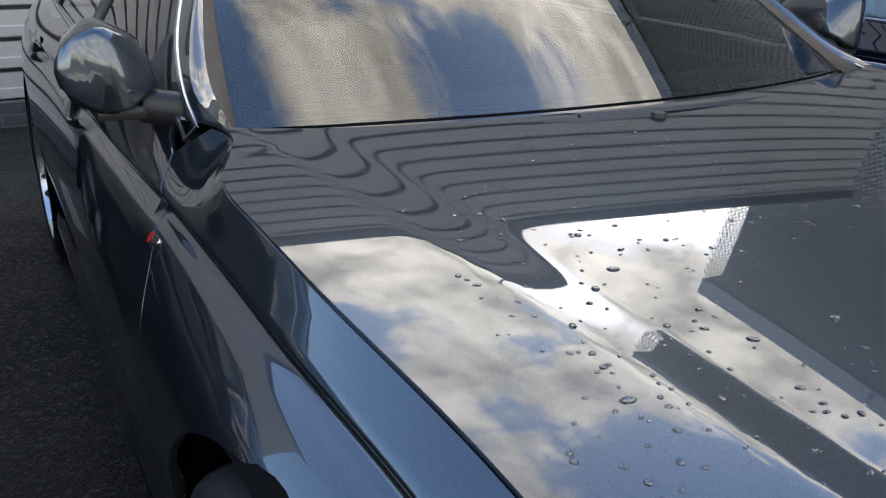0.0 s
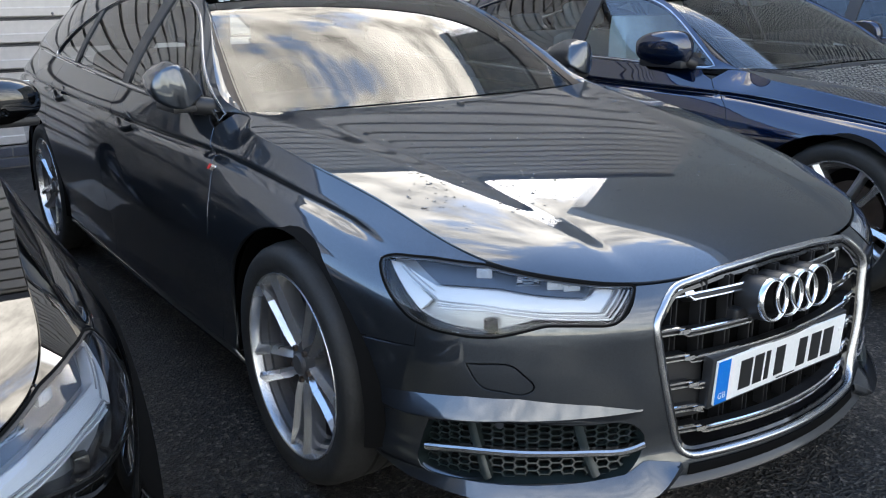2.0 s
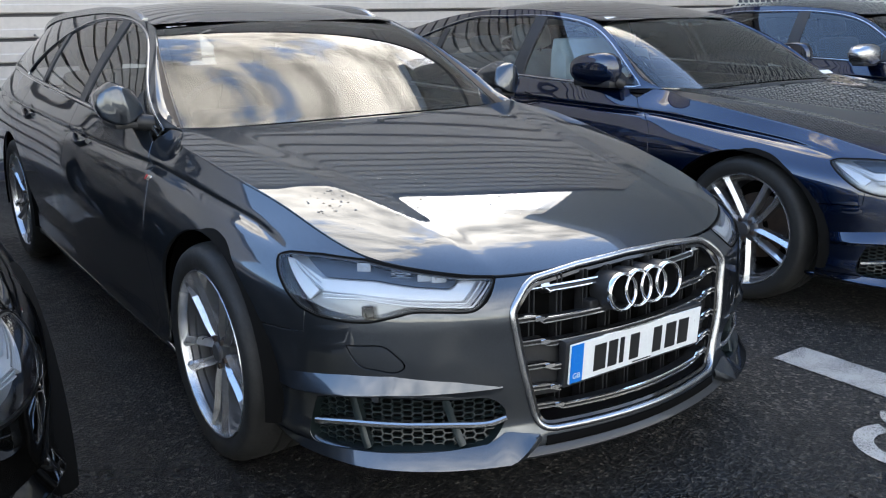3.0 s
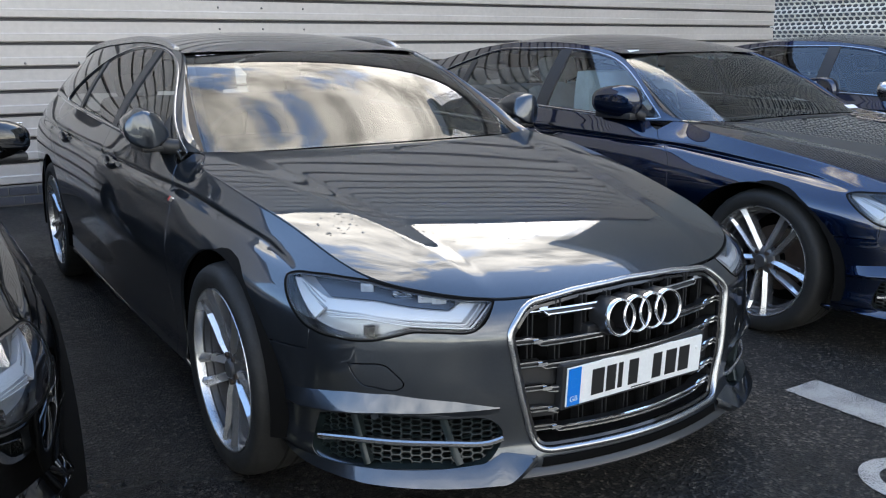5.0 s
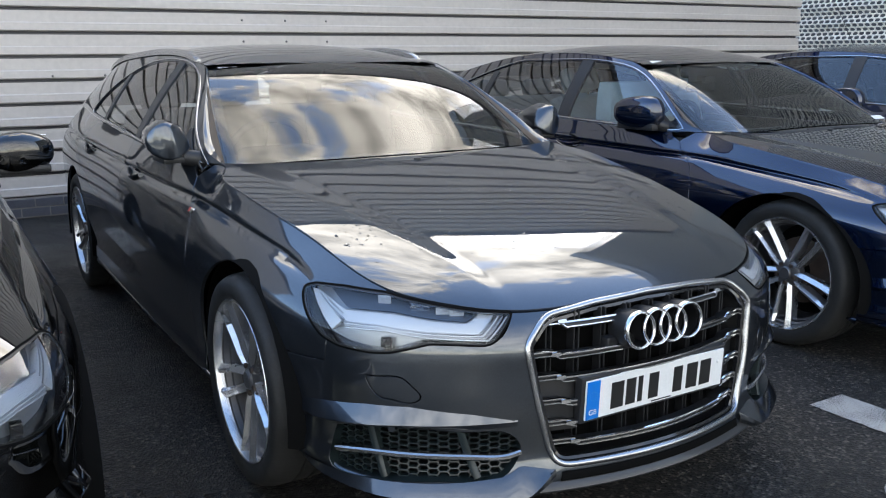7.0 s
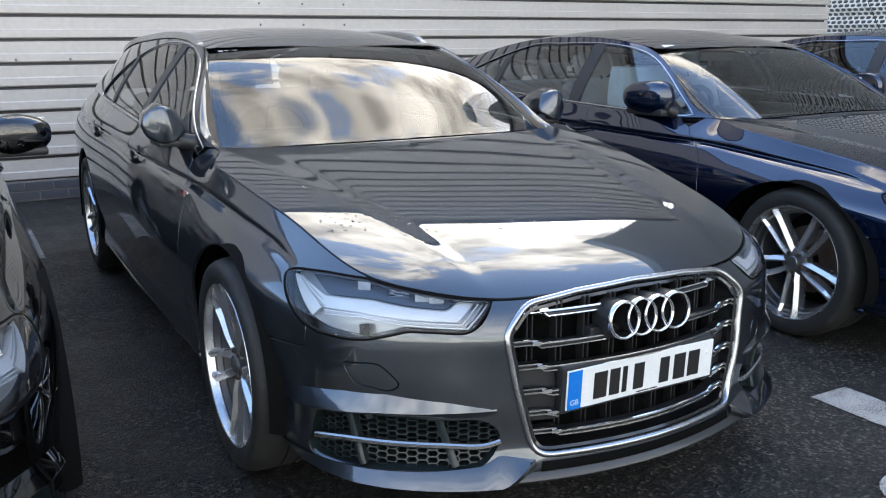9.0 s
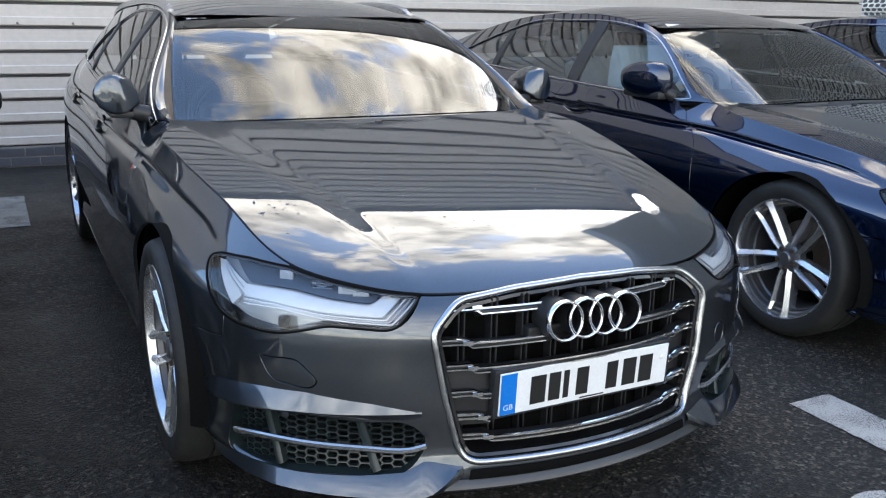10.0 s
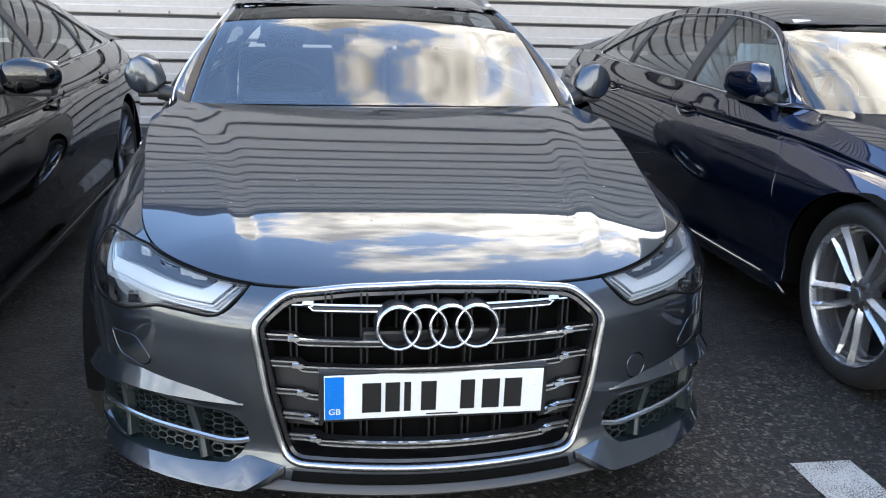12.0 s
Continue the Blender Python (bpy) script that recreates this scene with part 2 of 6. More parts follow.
# at each station: heights, and insets from the plan, from the lower edge to the upper edge
STATIONS = [
    (0.0, (0.17, 0.21, 0.30, 0.42, 0.52, 0.60, 0.655, 0.695), (0.03, -0.03, -0.03, -0.02, -0.005, 0.012, 0.04, 0.075)),
    (u_of_x(0.42), (0.17, 0.21, 0.30, 0.42, 0.52, 0.60, 0.645, 0.668), (0.04, -0.02, -0.01, -0.012, -0.006, 0.002, 0.025, 0.055)),
    (u_of_x(0.75), (0.18, 0.22, 0.30, 0.42, 0.53, 0.62, 0.68, 0.712), (0.06, 0.0, 0.0, 0.0, 0.0, 0.012, 0.045, 0.105)),
    (u_of_y(0.65), (0.20, 0.24, 0.32, 0.45, 0.58, 0.68, 0.768, 0.79), (0.05, 0.02, 0.02, 0.008, 0.0, 0.018, 0.105, 0.160)),
    (u_of_y(0.95), (0.20, 0.25, 0.33, 0.46, 0.60, 0.72, 0.806, 0.845), (0.05, 0.02, 0.015, 0.005, 0.0, 0.022, 0.100, 0.142)),
    (u_of_y(1.16), (0.195, 0.245, 0.33, 0.465, 0.61, 0.735, 0.826, 0.875), (0.052, 0.022, 0.022, 0.01, 0.002, 0.028, 0.094, 0.128)),
    (u_of_y(1.29), (0.192, 0.242, 0.33, 0.468, 0.615, 0.745, 0.838, 0.895), (0.054, 0.024, 0.027, 0.013, 0.003, 0.032, 0.088, 0.133)),
    (u_of_y(1.41), (0.19, 0.24, 0.33, 0.47, 0.62, 0.75, 0.846, 0.915), (0.055, 0.025, 0.03, 0.015, 0.004, 0.035, 0.086, 0.184)),
    (u_of_y(1.55), (0.19, 0.24, 0.33, 0.47, 0.62, 0.755, 0.849, 0.93), (0.055, 0.025, 0.03, 0.015, 0.004, 0.035, 0.080, 0.160)),
    (u_of_y(1.80), (0.19, 0.24, 0.33, 0.47, 0.62, 0.76, 0.85, 0.945), (0.055, 0.025, 0.03, 0.015, 0.004, 0.035, 0.072, 0.11)),
    (u_of_y(2.40), (0.19, 0.24, 0.33, 0.47, 0.63, 0.77, 0.86, 0.965), (0.055, 0.025, 0.03, 0.015, 0.004, 0.03, 0.06, 0.10)),
    (u_of_y(3.40), (0.19, 0.24, 0.33, 0.47, 0.64, 0.79, 0.88, 1.0), (0.055, 0.025, 0.03, 0.015, 0.004, 0.02, 0.05, 0.12)),
    (u_of_y(4.30), (0.24, 0.28, 0.36, 0.50, 0.66, 0.80, 0.90, 1.02), (0.05, 0.02, 0.02, 0.01, 0.0, 0.01, 0.05, 0.15)),
    (UMAX, (0.24, 0.28, 0.36, 0.50, 0.66, 0.80, 0.90, 1.02), (0.05, 0.02, 0.02, 0.01, 0.0, 0.02, 0.05, 0.10)),
]
_su = np.array([s[0] for s in STATIONS], float)
_sz, _sd = np.array([s[1] for s in STATIONS]), np.array([s[2] for s in STATIONS])
_mir = lambda a: np.concatenate([a[:0:-1], a])
sect_z = spline(np.r_[-_su[:0:-1], _su], _mir(_sz))
sect_d = spline(np.r_[-_su[:0:-1], _su], _mir(_sd))


def bonnet_height(x, y):
    """The bonnet: a gentle arch that rolls over at the nose and bows back towards the wings."""
    x, y = np.asarray(x, float), np.asarray(y, float)
    bow = (0.246 * x ** 2 + 0.332 * x ** 4) * (0.15 + 0.425 * (1 + np.cos(math.pi * np.clip((y - 0.1) / 1.3, 0, 1))))
    q = y - bow
    t = 1.35 - q
    ease = np.where(t < 0.331, 0.0, np.where(t > 0.631, 0.5 * (t - 0.481) ** 2 + 0.00375, (t - 0.331) ** 3 / 1.8))
    drop = 0.14 * t - 0.0124 + 0.104 * ease
    corner = 0.009 * np.exp(-((np.abs(x) - 0.58) / 0.13) ** 2 - ((y - 0.2) / 0.13) ** 2)
    return 0.945 - drop - 0.08 * np.exp(-np.maximum(q, -0.1) / 0.1) - 0.02 * x ** 2 - 0.008 + corner


def upper_edge(u, zk, dk):
    """The body's upper edge: it follows the bonnet to the windscreen, then the doors' belt."""
    c, e = plan(u), 1e-3
    tan = plan(u + e) - plan(u - e)
    tan /= np.linalg.norm(tan, axis=1)[:, None]
    xy = c - np.stack([tan[:, 1], -tan[:, 0]], 1) * dk[:, 7:8]
    w = np.clip((xy[:, 1] - 1.40) / 0.30, 0, 1)
    w = w * w * (3 - 2 * w)
    return bonnet_height(xy[:, 0], np.minimum(xy[:, 1], 1.6)) * (1 - w) + zk[:, 7] * w


def shell(u, z, off=0.0):
    """The wrapped body surface at u along the plan and height z, moved off metres inwards."""
    u, z = np.atleast_1d(np.asarray(u, float)), np.atleast_1d(np.asarray(z, float))
    zk, dk = sect_z(u), sect_d(u)
    zk[:, 7] = upper_edge(u, zk, dk)
    zk[:, 6] = np.minimum(zk[:, 6], zk[:, 7] - 0.012)
    z = np.broadcast_to(z, u.shape)
    i = np.clip((zk <= z[:, None]).sum(1) - 1, 0, 6)
    r = np.arange(len(u))
    sl = np.diff(dk, axis=1) / np.diff(zk, axis=1)
    mm = np.concatenate([sl[:, :1], 0.5 * (sl[:, 1:] + sl[:, :-1]), sl[:, -1:]], axis=1)
    h = zk[r, i + 1] - zk[r, i]
    t = np.clip((z - zk[r, i]) / h, -0.5, 1.2)
    d = (dk[r, i] * (1 + 2 * t) * (1 - t) ** 2 + mm[r, i] * h * t * (1 - t) ** 2 + dk[r, i + 1] * t * t * (3 - 2 * t) + mm[r, i + 1] * h * t * t * (t - 1))
    au = np.abs(u)
    # groove under the shoulder line
    d = d + 0.019 * np.exp(-((z - zk[:, 6] + 0.015) / 0.011) ** 2) * np.clip((au - 1.10) / 0.2, 0, 1)
    c, e = plan(u), 1e-3
    tan = plan(u + e) - plan(u - e)
    tan /= np.linalg.norm(tan, axis=1)[:, None]
    nor = np.stack([tan[:, 1], -tan[:, 0]], 1)
    xy = c - nor * (d + off)[:, None]
    return np.column_stack([xy, z])


def top_z(u):
    u = np.asarray(u, float)
    q = u.ravel()
    return upper_edge(q, sect_z(q), sect_d(q)).reshape(u.shape)


def pressed(x, y):
    """The two pressed ridges: a facet on the inner side, a kink, and a flank that falls to the wing."""
    at, a = 0.405 + 0.222 * y, np.abs(x)
    wide = 0.045 + 0.055 * np.clip((y - 0.2) / 0.8, 0, 1)
    rise = 1 + (a - at) / wide
    dome = 0.5 * (rise + np.sqrt(rise ** 2 + 0.02))
    flank = 1 - (a - at) / (0.40 - 0.12 * np.clip((y - 0.1) / 1.2, 0, 1))
    tent = np.maximum(0.5 * (dome + flank - np.sqrt((dome - flank) ** 2 + 0.01)), 0)
    return RIDGE_SLOPE * wide * tent * np.clip((y - 0.06) / 0.2, 0, 1) * (1 - 0.7 * np.clip((y - 0.75) / 0.6, 0, 1))


RIDGE_SLOPE = 0.115


def bonnet(x, y):
    """The bonnet's surface over the plan, with its two pressed creases."""
    x, y = np.atleast_1d(np.asarray(x, float)), np.atleast_1d(np.asarray(y, float))
    return np.column_stack([x, y, bonnet_height(x, y) + pressed(x, y)])


class Cabin:
    """The upper body: belt, roof edge and roof of one body style."""

    def __init__(self, style):
        self.bow, self.low, self.up = (2.0, 0.19, 0.07) if style == "estate" else (6.0, 0.17, 0.05)
        self.head, self.crown = (2.10, 0.02) if style == "estate" else (2.10, 0.03)
        if style == "estate":
            self.zr = spline((1.4, 2.0, 2.2, 2.6, 3.3, 4.0, 4.6), (1.10, 1.268, 1.300, 1.335, 1.33, 1.29, 1.2))
            self.xr = spline((1.4, 2.0, 2.6, 3.3, 4.0, 4.6), (0.66, 0.585, 0.575, 0.57, 0.56, 0.52))
            self.zc = spline((1.9, 2.1, 2.3, 2.6, 3.3, 4.0, 4.7), (1.25, 1.303, 1.343, 1.38, 1.385, 1.35, 1.27))
        else:
            self.zr = spline((1.4, 2.0, 2.2, 2.6, 3.2, 3.7, 4.2, 4.6), (1.10, 1.28, 1.318, 1.355, 1.335, 1.25, 1.115, 1.0))
            self.xr = spline((1.4, 2.0, 2.6, 3.2, 3.7, 4.2, 4.6), (0.66, 0.585, 0.575, 0.57, 0.585, 0.62, 0.66))
            self.zc = spline((1.9, 2.1, 2.3, 2.6, 3.2, 3.7, 4.2, 4.6), (1.27, 1.325, 1.367, 1.403, 1.375, 1.285, 1.145, 1.03))

    def side(self, y, z):
        y, z = np.atleast_1d(np.asarray(y, float)), np.atleast_1d(np.asarray(z, float))
        u = u_of_y(y)
        b = shell(u, top_z(u))
        q = (z - b[:, 2]) / (self.zr(y) - b[:, 2])
        x = b[:, 0] + (self.xr(y) - b[:, 0]) * np.sign(q) * np.abs(q) ** 1.22
        return np.column_stack([x, y, z])

    def roof(self, x, y):
        x, y = np.atleast_1d(np.asarray(x, float)), np.atleast_1d(np.asarray(y, float))
        q = np.clip(np.abs(x) / self.xr(y), 0, 1.2)
        return np.column_stack([x, y, self.zc(y) - (self.zc(y) - self.zr(y)) * q ** 2.6])

    def screen(self, a, w):
        a, w = np.atleast_1d(np.asarray(a, float)), np.atleast_1d(np.asarray(w, float))
        half = 0.726 - 0.09 * w - 0.060 * w ** 2
        low = np.column_stack([a * half, 1.31 + self.low * np.abs(a) ** self.bow, 0.945 - 0.02 * a ** 2])
        xx = a * half
        top = np.column_stack([xx, self.head + self.up * np.abs(a) ** self.bow, self.zc(self.head + 0 * a) - self.crown * a ** 2])
        p = low * (1 - w)[:, None] + top * w[:, None]
        p[:, 2] += 0.19 * np.maximum(w, 0) ** 2 * (1 - w)
        return p


# ---- end of surfaces ----

# ---- building panels on those surfaces ----
from mathutils.geometry import delaunay_2d_cdt


def line(pts, h=0.02, smooth=True):
    """Points every h along a curve through pts, without the last one."""
    p = np.asarray(pts, float)
    t = np.r_[0, np.cumsum(np.hypot(*np.diff(p, axis=0).T))]
    n = max(1, int(math.ceil(t[-1] / h)))
    q = np.linspace(0, t[-1], n + 1)[:-1]
    if smooth and len(p) > 2:
        return spline(t, p)(q)
    return np.column_stack([np.interp(q, t, p[:, 0]), np.interp(q, t, p[:, 1])])


def ring(*segs, h=0.02):
    """A closed outline from curves that meet end to start."""
    return np.vstack([line(s, h) for s in segs])


def area2(r):
    return 0.5 * np.sum(r[:, 0] * np.roll(r[:, 1], -1) - np.roll(r[:, 0], -1) * r[:, 1])


def shrink(r, g):
    """An outline moved inwards by g."""
    if area2(r) < 0:
        r = r[::-1]
    a, b = r - np.roll(r, 1, axis=0), np.roll(r, -1, axis=0) - r
    na = np.column_stack([-a[:, 1], a[:, 0]]) / (np.linalg.norm(a, axis=1)[:, None] + 1e-9)
    nb = np.column_stack([-b[:, 1], b[:, 0]]) / (np.linalg.norm(b, axis=1)[:, None] + 1e-9)
    n = na + nb
    n /= np.maximum(np.linalg.norm(n, axis=1)[:, None], 0.6)
    return r + n * g


def inside(p, r):
    x, y = p[:, 0][:, None], p[:, 1][:, None]
    x0, y0, x1, y1 = r[:, 0], r[:, 1], np.roll(r[:, 0], -1), np.roll(r[:, 1], -1)
    c = ((y0 > y) != (y1 > y)) & (x < (x1 - x0) * (y - y0) / (y1 - y0 + 1e-15) + x0)
    return (c.sum(1) % 2) == 1


CREASE = (0.012, 0.004, -0.002, -0.007, -0.012, -0.017, -0.023, -0.030, -0.040)
CENTRE = np.array((0.0, 2.4, 0.55))


def normals_of(fn, a, b):
    e = 2e-3
    n = np.cross(fn(a + e, b) - fn(a - e, b), fn(a, b + e) - fn(a, b - e))
    n /= np.linalg.norm(n, axis=1)[:, None] + 1e-12
    p = fn(a, b)
    if np.mean(np.sum(n * (p - CENTRE), axis=1)) < 0:
        n = -n
    return p, n


def panel(name, fn, outer, mat, parent, holes=(), h=0.03, gap=0.0014, depth=0.012, label="", rows=None):
    """A piece of the surface fn within an outline, with folded edges and a gap round it."""
    outer = shrink(outer, gap)
    holes = [shrink(k, -gap) for k in holes]
    lo, hi = outer.min(0), outer.max(0)
    gx, gy = np.meshgrid(np.arange(lo[0] + h / 2, hi[0], h), np.arange(lo[1] + h / 2, hi[1], h))
    g = np.column_stack([gx.ravel(), gy.ravel()])
    if rows is not None:
        # extra rows of points along a crease
        ua = np.arange(lo[0] + h / 2, hi[0], h * 0.7)
        zc = sect_z(ua)[:, 6]
        near = np.abs(g[:, 1] - np.interp(g[:, 0], ua, zc) + 0.014) > 0.024
        g = np.vstack([g[near]] + [np.column_stack([ua, zc + r]) for r in rows])
    if len(g):
        keep = inside(g, shrink(outer, h * 0.4))
        for k in holes:
            keep &= ~inside(g, shrink(k, -h * 0.4))
        g = g[keep]
    rings = [outer, *holes]
    pts = np.vstack(rings + [g])
    edges, at = [], 0
    for r in rings:
        edges += [(at + i, at + (i + 1) % len(r)) for i in range(len(r))]
        at += len(r)
    vs, es, fs = delaunay_2d_cdt([Vector(p) for p in pts], edges, [], 0, 1e-7)[:3]
    v2 = np.array([tuple(v) for v in vs])
    f = np.array([tuple(t) for t in fs if len(t) == 3])
    c = v2[f].mean(1)
    keep = inside(c, outer)
    for k in holes:
        keep &= ~inside(c, k)
    f = f[keep]
    p, n = normals_of(fn, v2[:, 0], v2[:, 1])
    a, b, c3 = p[f[:, 0]], p[f[:, 1]], p[f[:, 2]]
    flip = np.sum(np.cross(b - a, c3 - a) * n[f[:, 0]], axis=1) < 0
    f[flip] = f[flip][:, ::-1]
    # folded rim
    count = {}
    for t in f:
        for i in range(3):
            count[(t[i], t[(i + 1) % 3])] = 1
    rim = [(i, j) for (i, j) in count if (j, i) not in count]
    ids = sorted({i for e in rim for i in e})
    low = {k: len(p) + len(ids) + m for m, k in enumerate(ids)}
    top = {k: len(p) + m for m, k in enumerate(ids)}
    side = np.zeros_like(n)
    for i, j in rim:
        d = np.cross(p[j] - p[i], n[i])
        d /= np.linalg.norm(d) + 1e-12
        side[i] += d
        side[j] += d
    side /= np.linalg.norm(side, axis=1)[:, None] + 1e-12
    verts = np.vstack([p, p[ids], p[ids] - n[ids] * depth])
    norms = np.vstack([n, side[ids] * 0.8 + n[ids] * 0.6, side[ids]])
    faces = [tuple(int(q) for q in t) for t in f] + [(top[j], top[i], low[i], low[j]) for i, j in rim]
    return mesh_object(name, verts, faces, mat, parent, label, True, norms)


def grid_patch(name, fn, a, b, mat, parent, label="", depth=0.0):
    """A rectangular patch of a surface."""
    aa, bb = np.meshgrid(a, b)
    p, n = normals_of(fn, aa.ravel(), bb.ravel())
    w, k = len(a), len(b)
    faces = [(j * w + i, j * w + i + 1, (j + 1) * w + i + 1, (j + 1) * w + i) for j in range(k - 1) for i in range(w - 1)]
    q = faces[0]
    if np.dot(np.cross(p[q[1]] - p[q[0]], p[q[3]] - p[q[0]]), n[q[0]]) < 0:
        faces = [t[::-1] for t in faces]
    return mesh_object(name, p, faces, mat, parent, label, True, n)


def sweep(name, path, norm, profile, mat, parent, label="", closed=False, smooth=True, taper=None):
    """A profile of (across, out) points carried along a path with given outward normals."""
    path, norm = np.asarray(path, float), np.asarray(norm, float)
    tan = (np.roll(path, -1, 0) - np.roll(path, 1, 0)) if closed else np.gradient(path, axis=0)
    tan /= np.linalg.norm(tan, axis=1)[:, None] + 1e-12
    bi = np.cross(norm, tan)
    bi /= np.linalg.norm(bi, axis=1)[:, None] + 1e-12
    n, m = len(path), len(profile)
    k = np.ones(n) if taper is None else taper
    verts = [path[i] + bi[i] * a * k[i] + norm[i] * b * k[i] for i in range(n) for a, b in profile]
    faces = [(i * m + j, i * m + (j + 1) % m, ((i + 1) % n) * m + (j + 1) % m, ((i + 1) % n) * m + j) for i in range(n if closed else n - 1) for j in range(m)]
    if not closed:
        faces += [tuple(range(m))[::-1], tuple((n - 1) * m + j for j in range(m))]
    bm = bmesh.new()
    vs = [bm.verts.new(tuple(v)) for v in verts]
    for t in faces:
        bm.faces.new([vs[i] for i in t])
    return part(name, bm, mat, parent, label, smooth, 40)


def rod(r, n=8, flat=1.0):
    return [(r * math.cos(2 * math.pi * i / n), r * flat * math.sin(2 * math.pi * i / n)) for i in range(n)]


def strip_on(name, fn, pts, profile, mat, parent, label="", closed=False, h=0.02, taper=None, end=True):
    """A trim carried along a curve on a surface."""
    q = line(pts, h) if not closed else np.asarray(pts, float)
    if not closed and end:
        q = np.vstack([q, np.asarray(pts[-1], float)])
    p, n = normals_of(fn, q[:, 0], q[:, 1])
    k = None if taper is None else taper(np.linspace(0, 1, len(q)))
    return sweep(name, p, n, profile, mat, parent, label, closed, True, k)


def lathe(bm, profile, axis_x=True, n=64):
    """A profile of (radius, x) points turned round the x axis."""
    rows = []
    for i in range(n):
        a = 2 * math.pi * i / n
        rows.append([bm.verts.new((x, r * math.cos(a), r * math.sin(a))) for r, x in profile])
    for i in range(n):
        for j in range(len(profile) - 1):
            bm.faces.new((rows[i][j], rows[i][j + 1], rows[(i + 1) % n][j + 1], rows[(i + 1) % n][j]))


# ---- wheels ----
def wheel_meshes(style):
    """The pieces of one wheel, its outer face towards -x, hub at the origin."""
    out = []

    def keep(name, bm, mat, label="", smooth=True, sharp=30):
        ob = part(name, bm, mat, None, label, smooth, sharp)
        out.append((name, ob.data, label))
        bpy.data.objects.remove(ob)

    bm = bmesh.new()
    lathe(bm, [(0.262, -0.012), (0.259, -0.020), (0.255, -0.018), (0.252, -0.006), (0.250, 0.008), (0.262, 0.014)], n=72)
    keep("rim", bm, ALLOY if style != "fan" else ALLOY_MID)
    bm = bmesh.new()
    lathe(bm, [(0.2515, 0.007), (0.244, 0.012), (0.241, 0.03), (0.233, 0.034), (0.229, 0.062), (0.221, 0.068), (0.214, 0.12), (0.212, 0.19)], n=64)
    keep("barrel", bm, ALLOY_MID, "silver inner barrel")
    # closing disc: its near-black colour stands in for shade behind the spokes
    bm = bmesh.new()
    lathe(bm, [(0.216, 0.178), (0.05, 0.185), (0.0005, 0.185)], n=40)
    keep("wheel_back_shade", bm, DARK, "near-black disc that paints in the shade behind the wheel")
    bm = bmesh.new()
    lathe(bm, [(0.256, -0.008), (0.266, -0.020), (0.285, -0.024), (0.306, -0.025), (0.322, -0.019), (0.332, -0.004), (0.3375, 0.018), (0.339, 0.05), (0.339, 0.068), (0.331, 0.07),
               (0.331, 0.078), (0.339, 0.08), (0.339, 0.118), (0.331, 0.12), (0.331, 0.128), (0.339, 0.13), (0.337, 0.18), (0.325, 0.215), (0.29, 0.225), (0.256, 0.21)], n=96)
    # shoulder blocks: shallow cuts across the tread's edge
    for v in bm.verts:
        r = math.hypot(v.co.y, v.co.z)
        if 0.3315 < r and v.co.x < 0.03 and int(round(math.atan2(v.co.z, v.co.y) / (2 * math.pi) * 96)) % 3 == 0:
            v.co.y *= 0.988
            v.co.z *= 0.988
    keep("tyre", bm, RUBBER, "worn black rubber tyre", True, 50)
    bars = 5 if style != "fan" else 10
    for k in range(bars):
        bm = bmesh.new()
        for sgn in (-1, 1):
            rows = []
            rad = (0.030, 0.062, 0.095, 0.15, 0.20, 0.2345, 0.252)
            mid = (0.016, 0.022, 0.028, 0.034, 0.039, 0.042, 0.044) if bars == 5 else (0.008, 0.010, 0.012, 0.016, 0.019, 0.021, 0.022)
            wid = (0.022, 0.025, 0.028, 0.028, 0.029, 0.033, 0.040) if bars == 5 else (0.012, 0.012, 0.012, 0.013, 0.014, 0.015, 0.016)
            face = (0.022, 0.011, 0.005, 0.001, -0.005, -0.011, -0.013)
            for r, c, w, fx in zip(rad, mid, wid, face):
                c *= sgn
                o = w / 2
                # a sharp ridge: a steep facet beside the gap, a broad one that falls to the outer flank
                cut_in = 0.016 if r < 0.22 else 0.006
                sec = [(c - sgn * o, fx + 0.06), (c - sgn * o, fx + cut_in), (c - sgn * o * 0.30, fx), (c + sgn * o * 0.95, fx + 0.014), (c + sgn * o, fx + 0.022), (c + sgn * o * 0.8, fx + 0.06)][::sgn]
                rows.append([bm.verts.new((x, t, r)) for t, x in sec])
            for i in range(len(rows) - 1):
                for j in range(6):
                    bm.faces.new((rows[i][j], rows[i][(j + 1) % 6], rows[i + 1][(j + 1) % 6], rows[i + 1][j]))
        bmesh.ops.rotate(bm, cent=(0, 0, 0), matrix=Matrix.Rotation(2 * math.pi * k / bars, 3, "X"), verts=bm.verts)
        keep("spoke", bm, ALLOY if bars == 5 else ALLOY_DARK, "", True, 12)
    bm = bmesh.new()
    lathe(bm, [(0.0005, 0.004), (0.026, 0.004), (0.030, 0.008), (0.031, 0.016), (0.055, 0.020), (0.066, 0.028), (0.07, 0.06), (0.0005, 0.06)], n=40)
    keep("hub_cap", bm, ALLOY_DARK, "dark round hub cap")
    for k in range(5):
        bm = bmesh.new()
        bmesh.ops.create_cone(bm, cap_ends=True, segments=10, radius1=0.009, radius2=0.008, depth=0.02,
                              matrix=Matrix.Translation((0.02, 0.046 * math.sin(2 * math.pi * k / 5), 0.046 * math.cos(2 * math.pi * k / 5))) @ Matrix.Rotation(math.pi / 2, 4, "Y"))
        keep("wheel_bolt", bm, STEEL, "", False)
    bm = bmesh.new()
    lathe(bm, [(0.05, 0.125), (0.155, 0.125), (0.155, 0.145), (0.05, 0.145)], n=48)
    keep("brake_disc", bm, STEEL, "dull steel brake disc")
    return out


WHEELS = {}


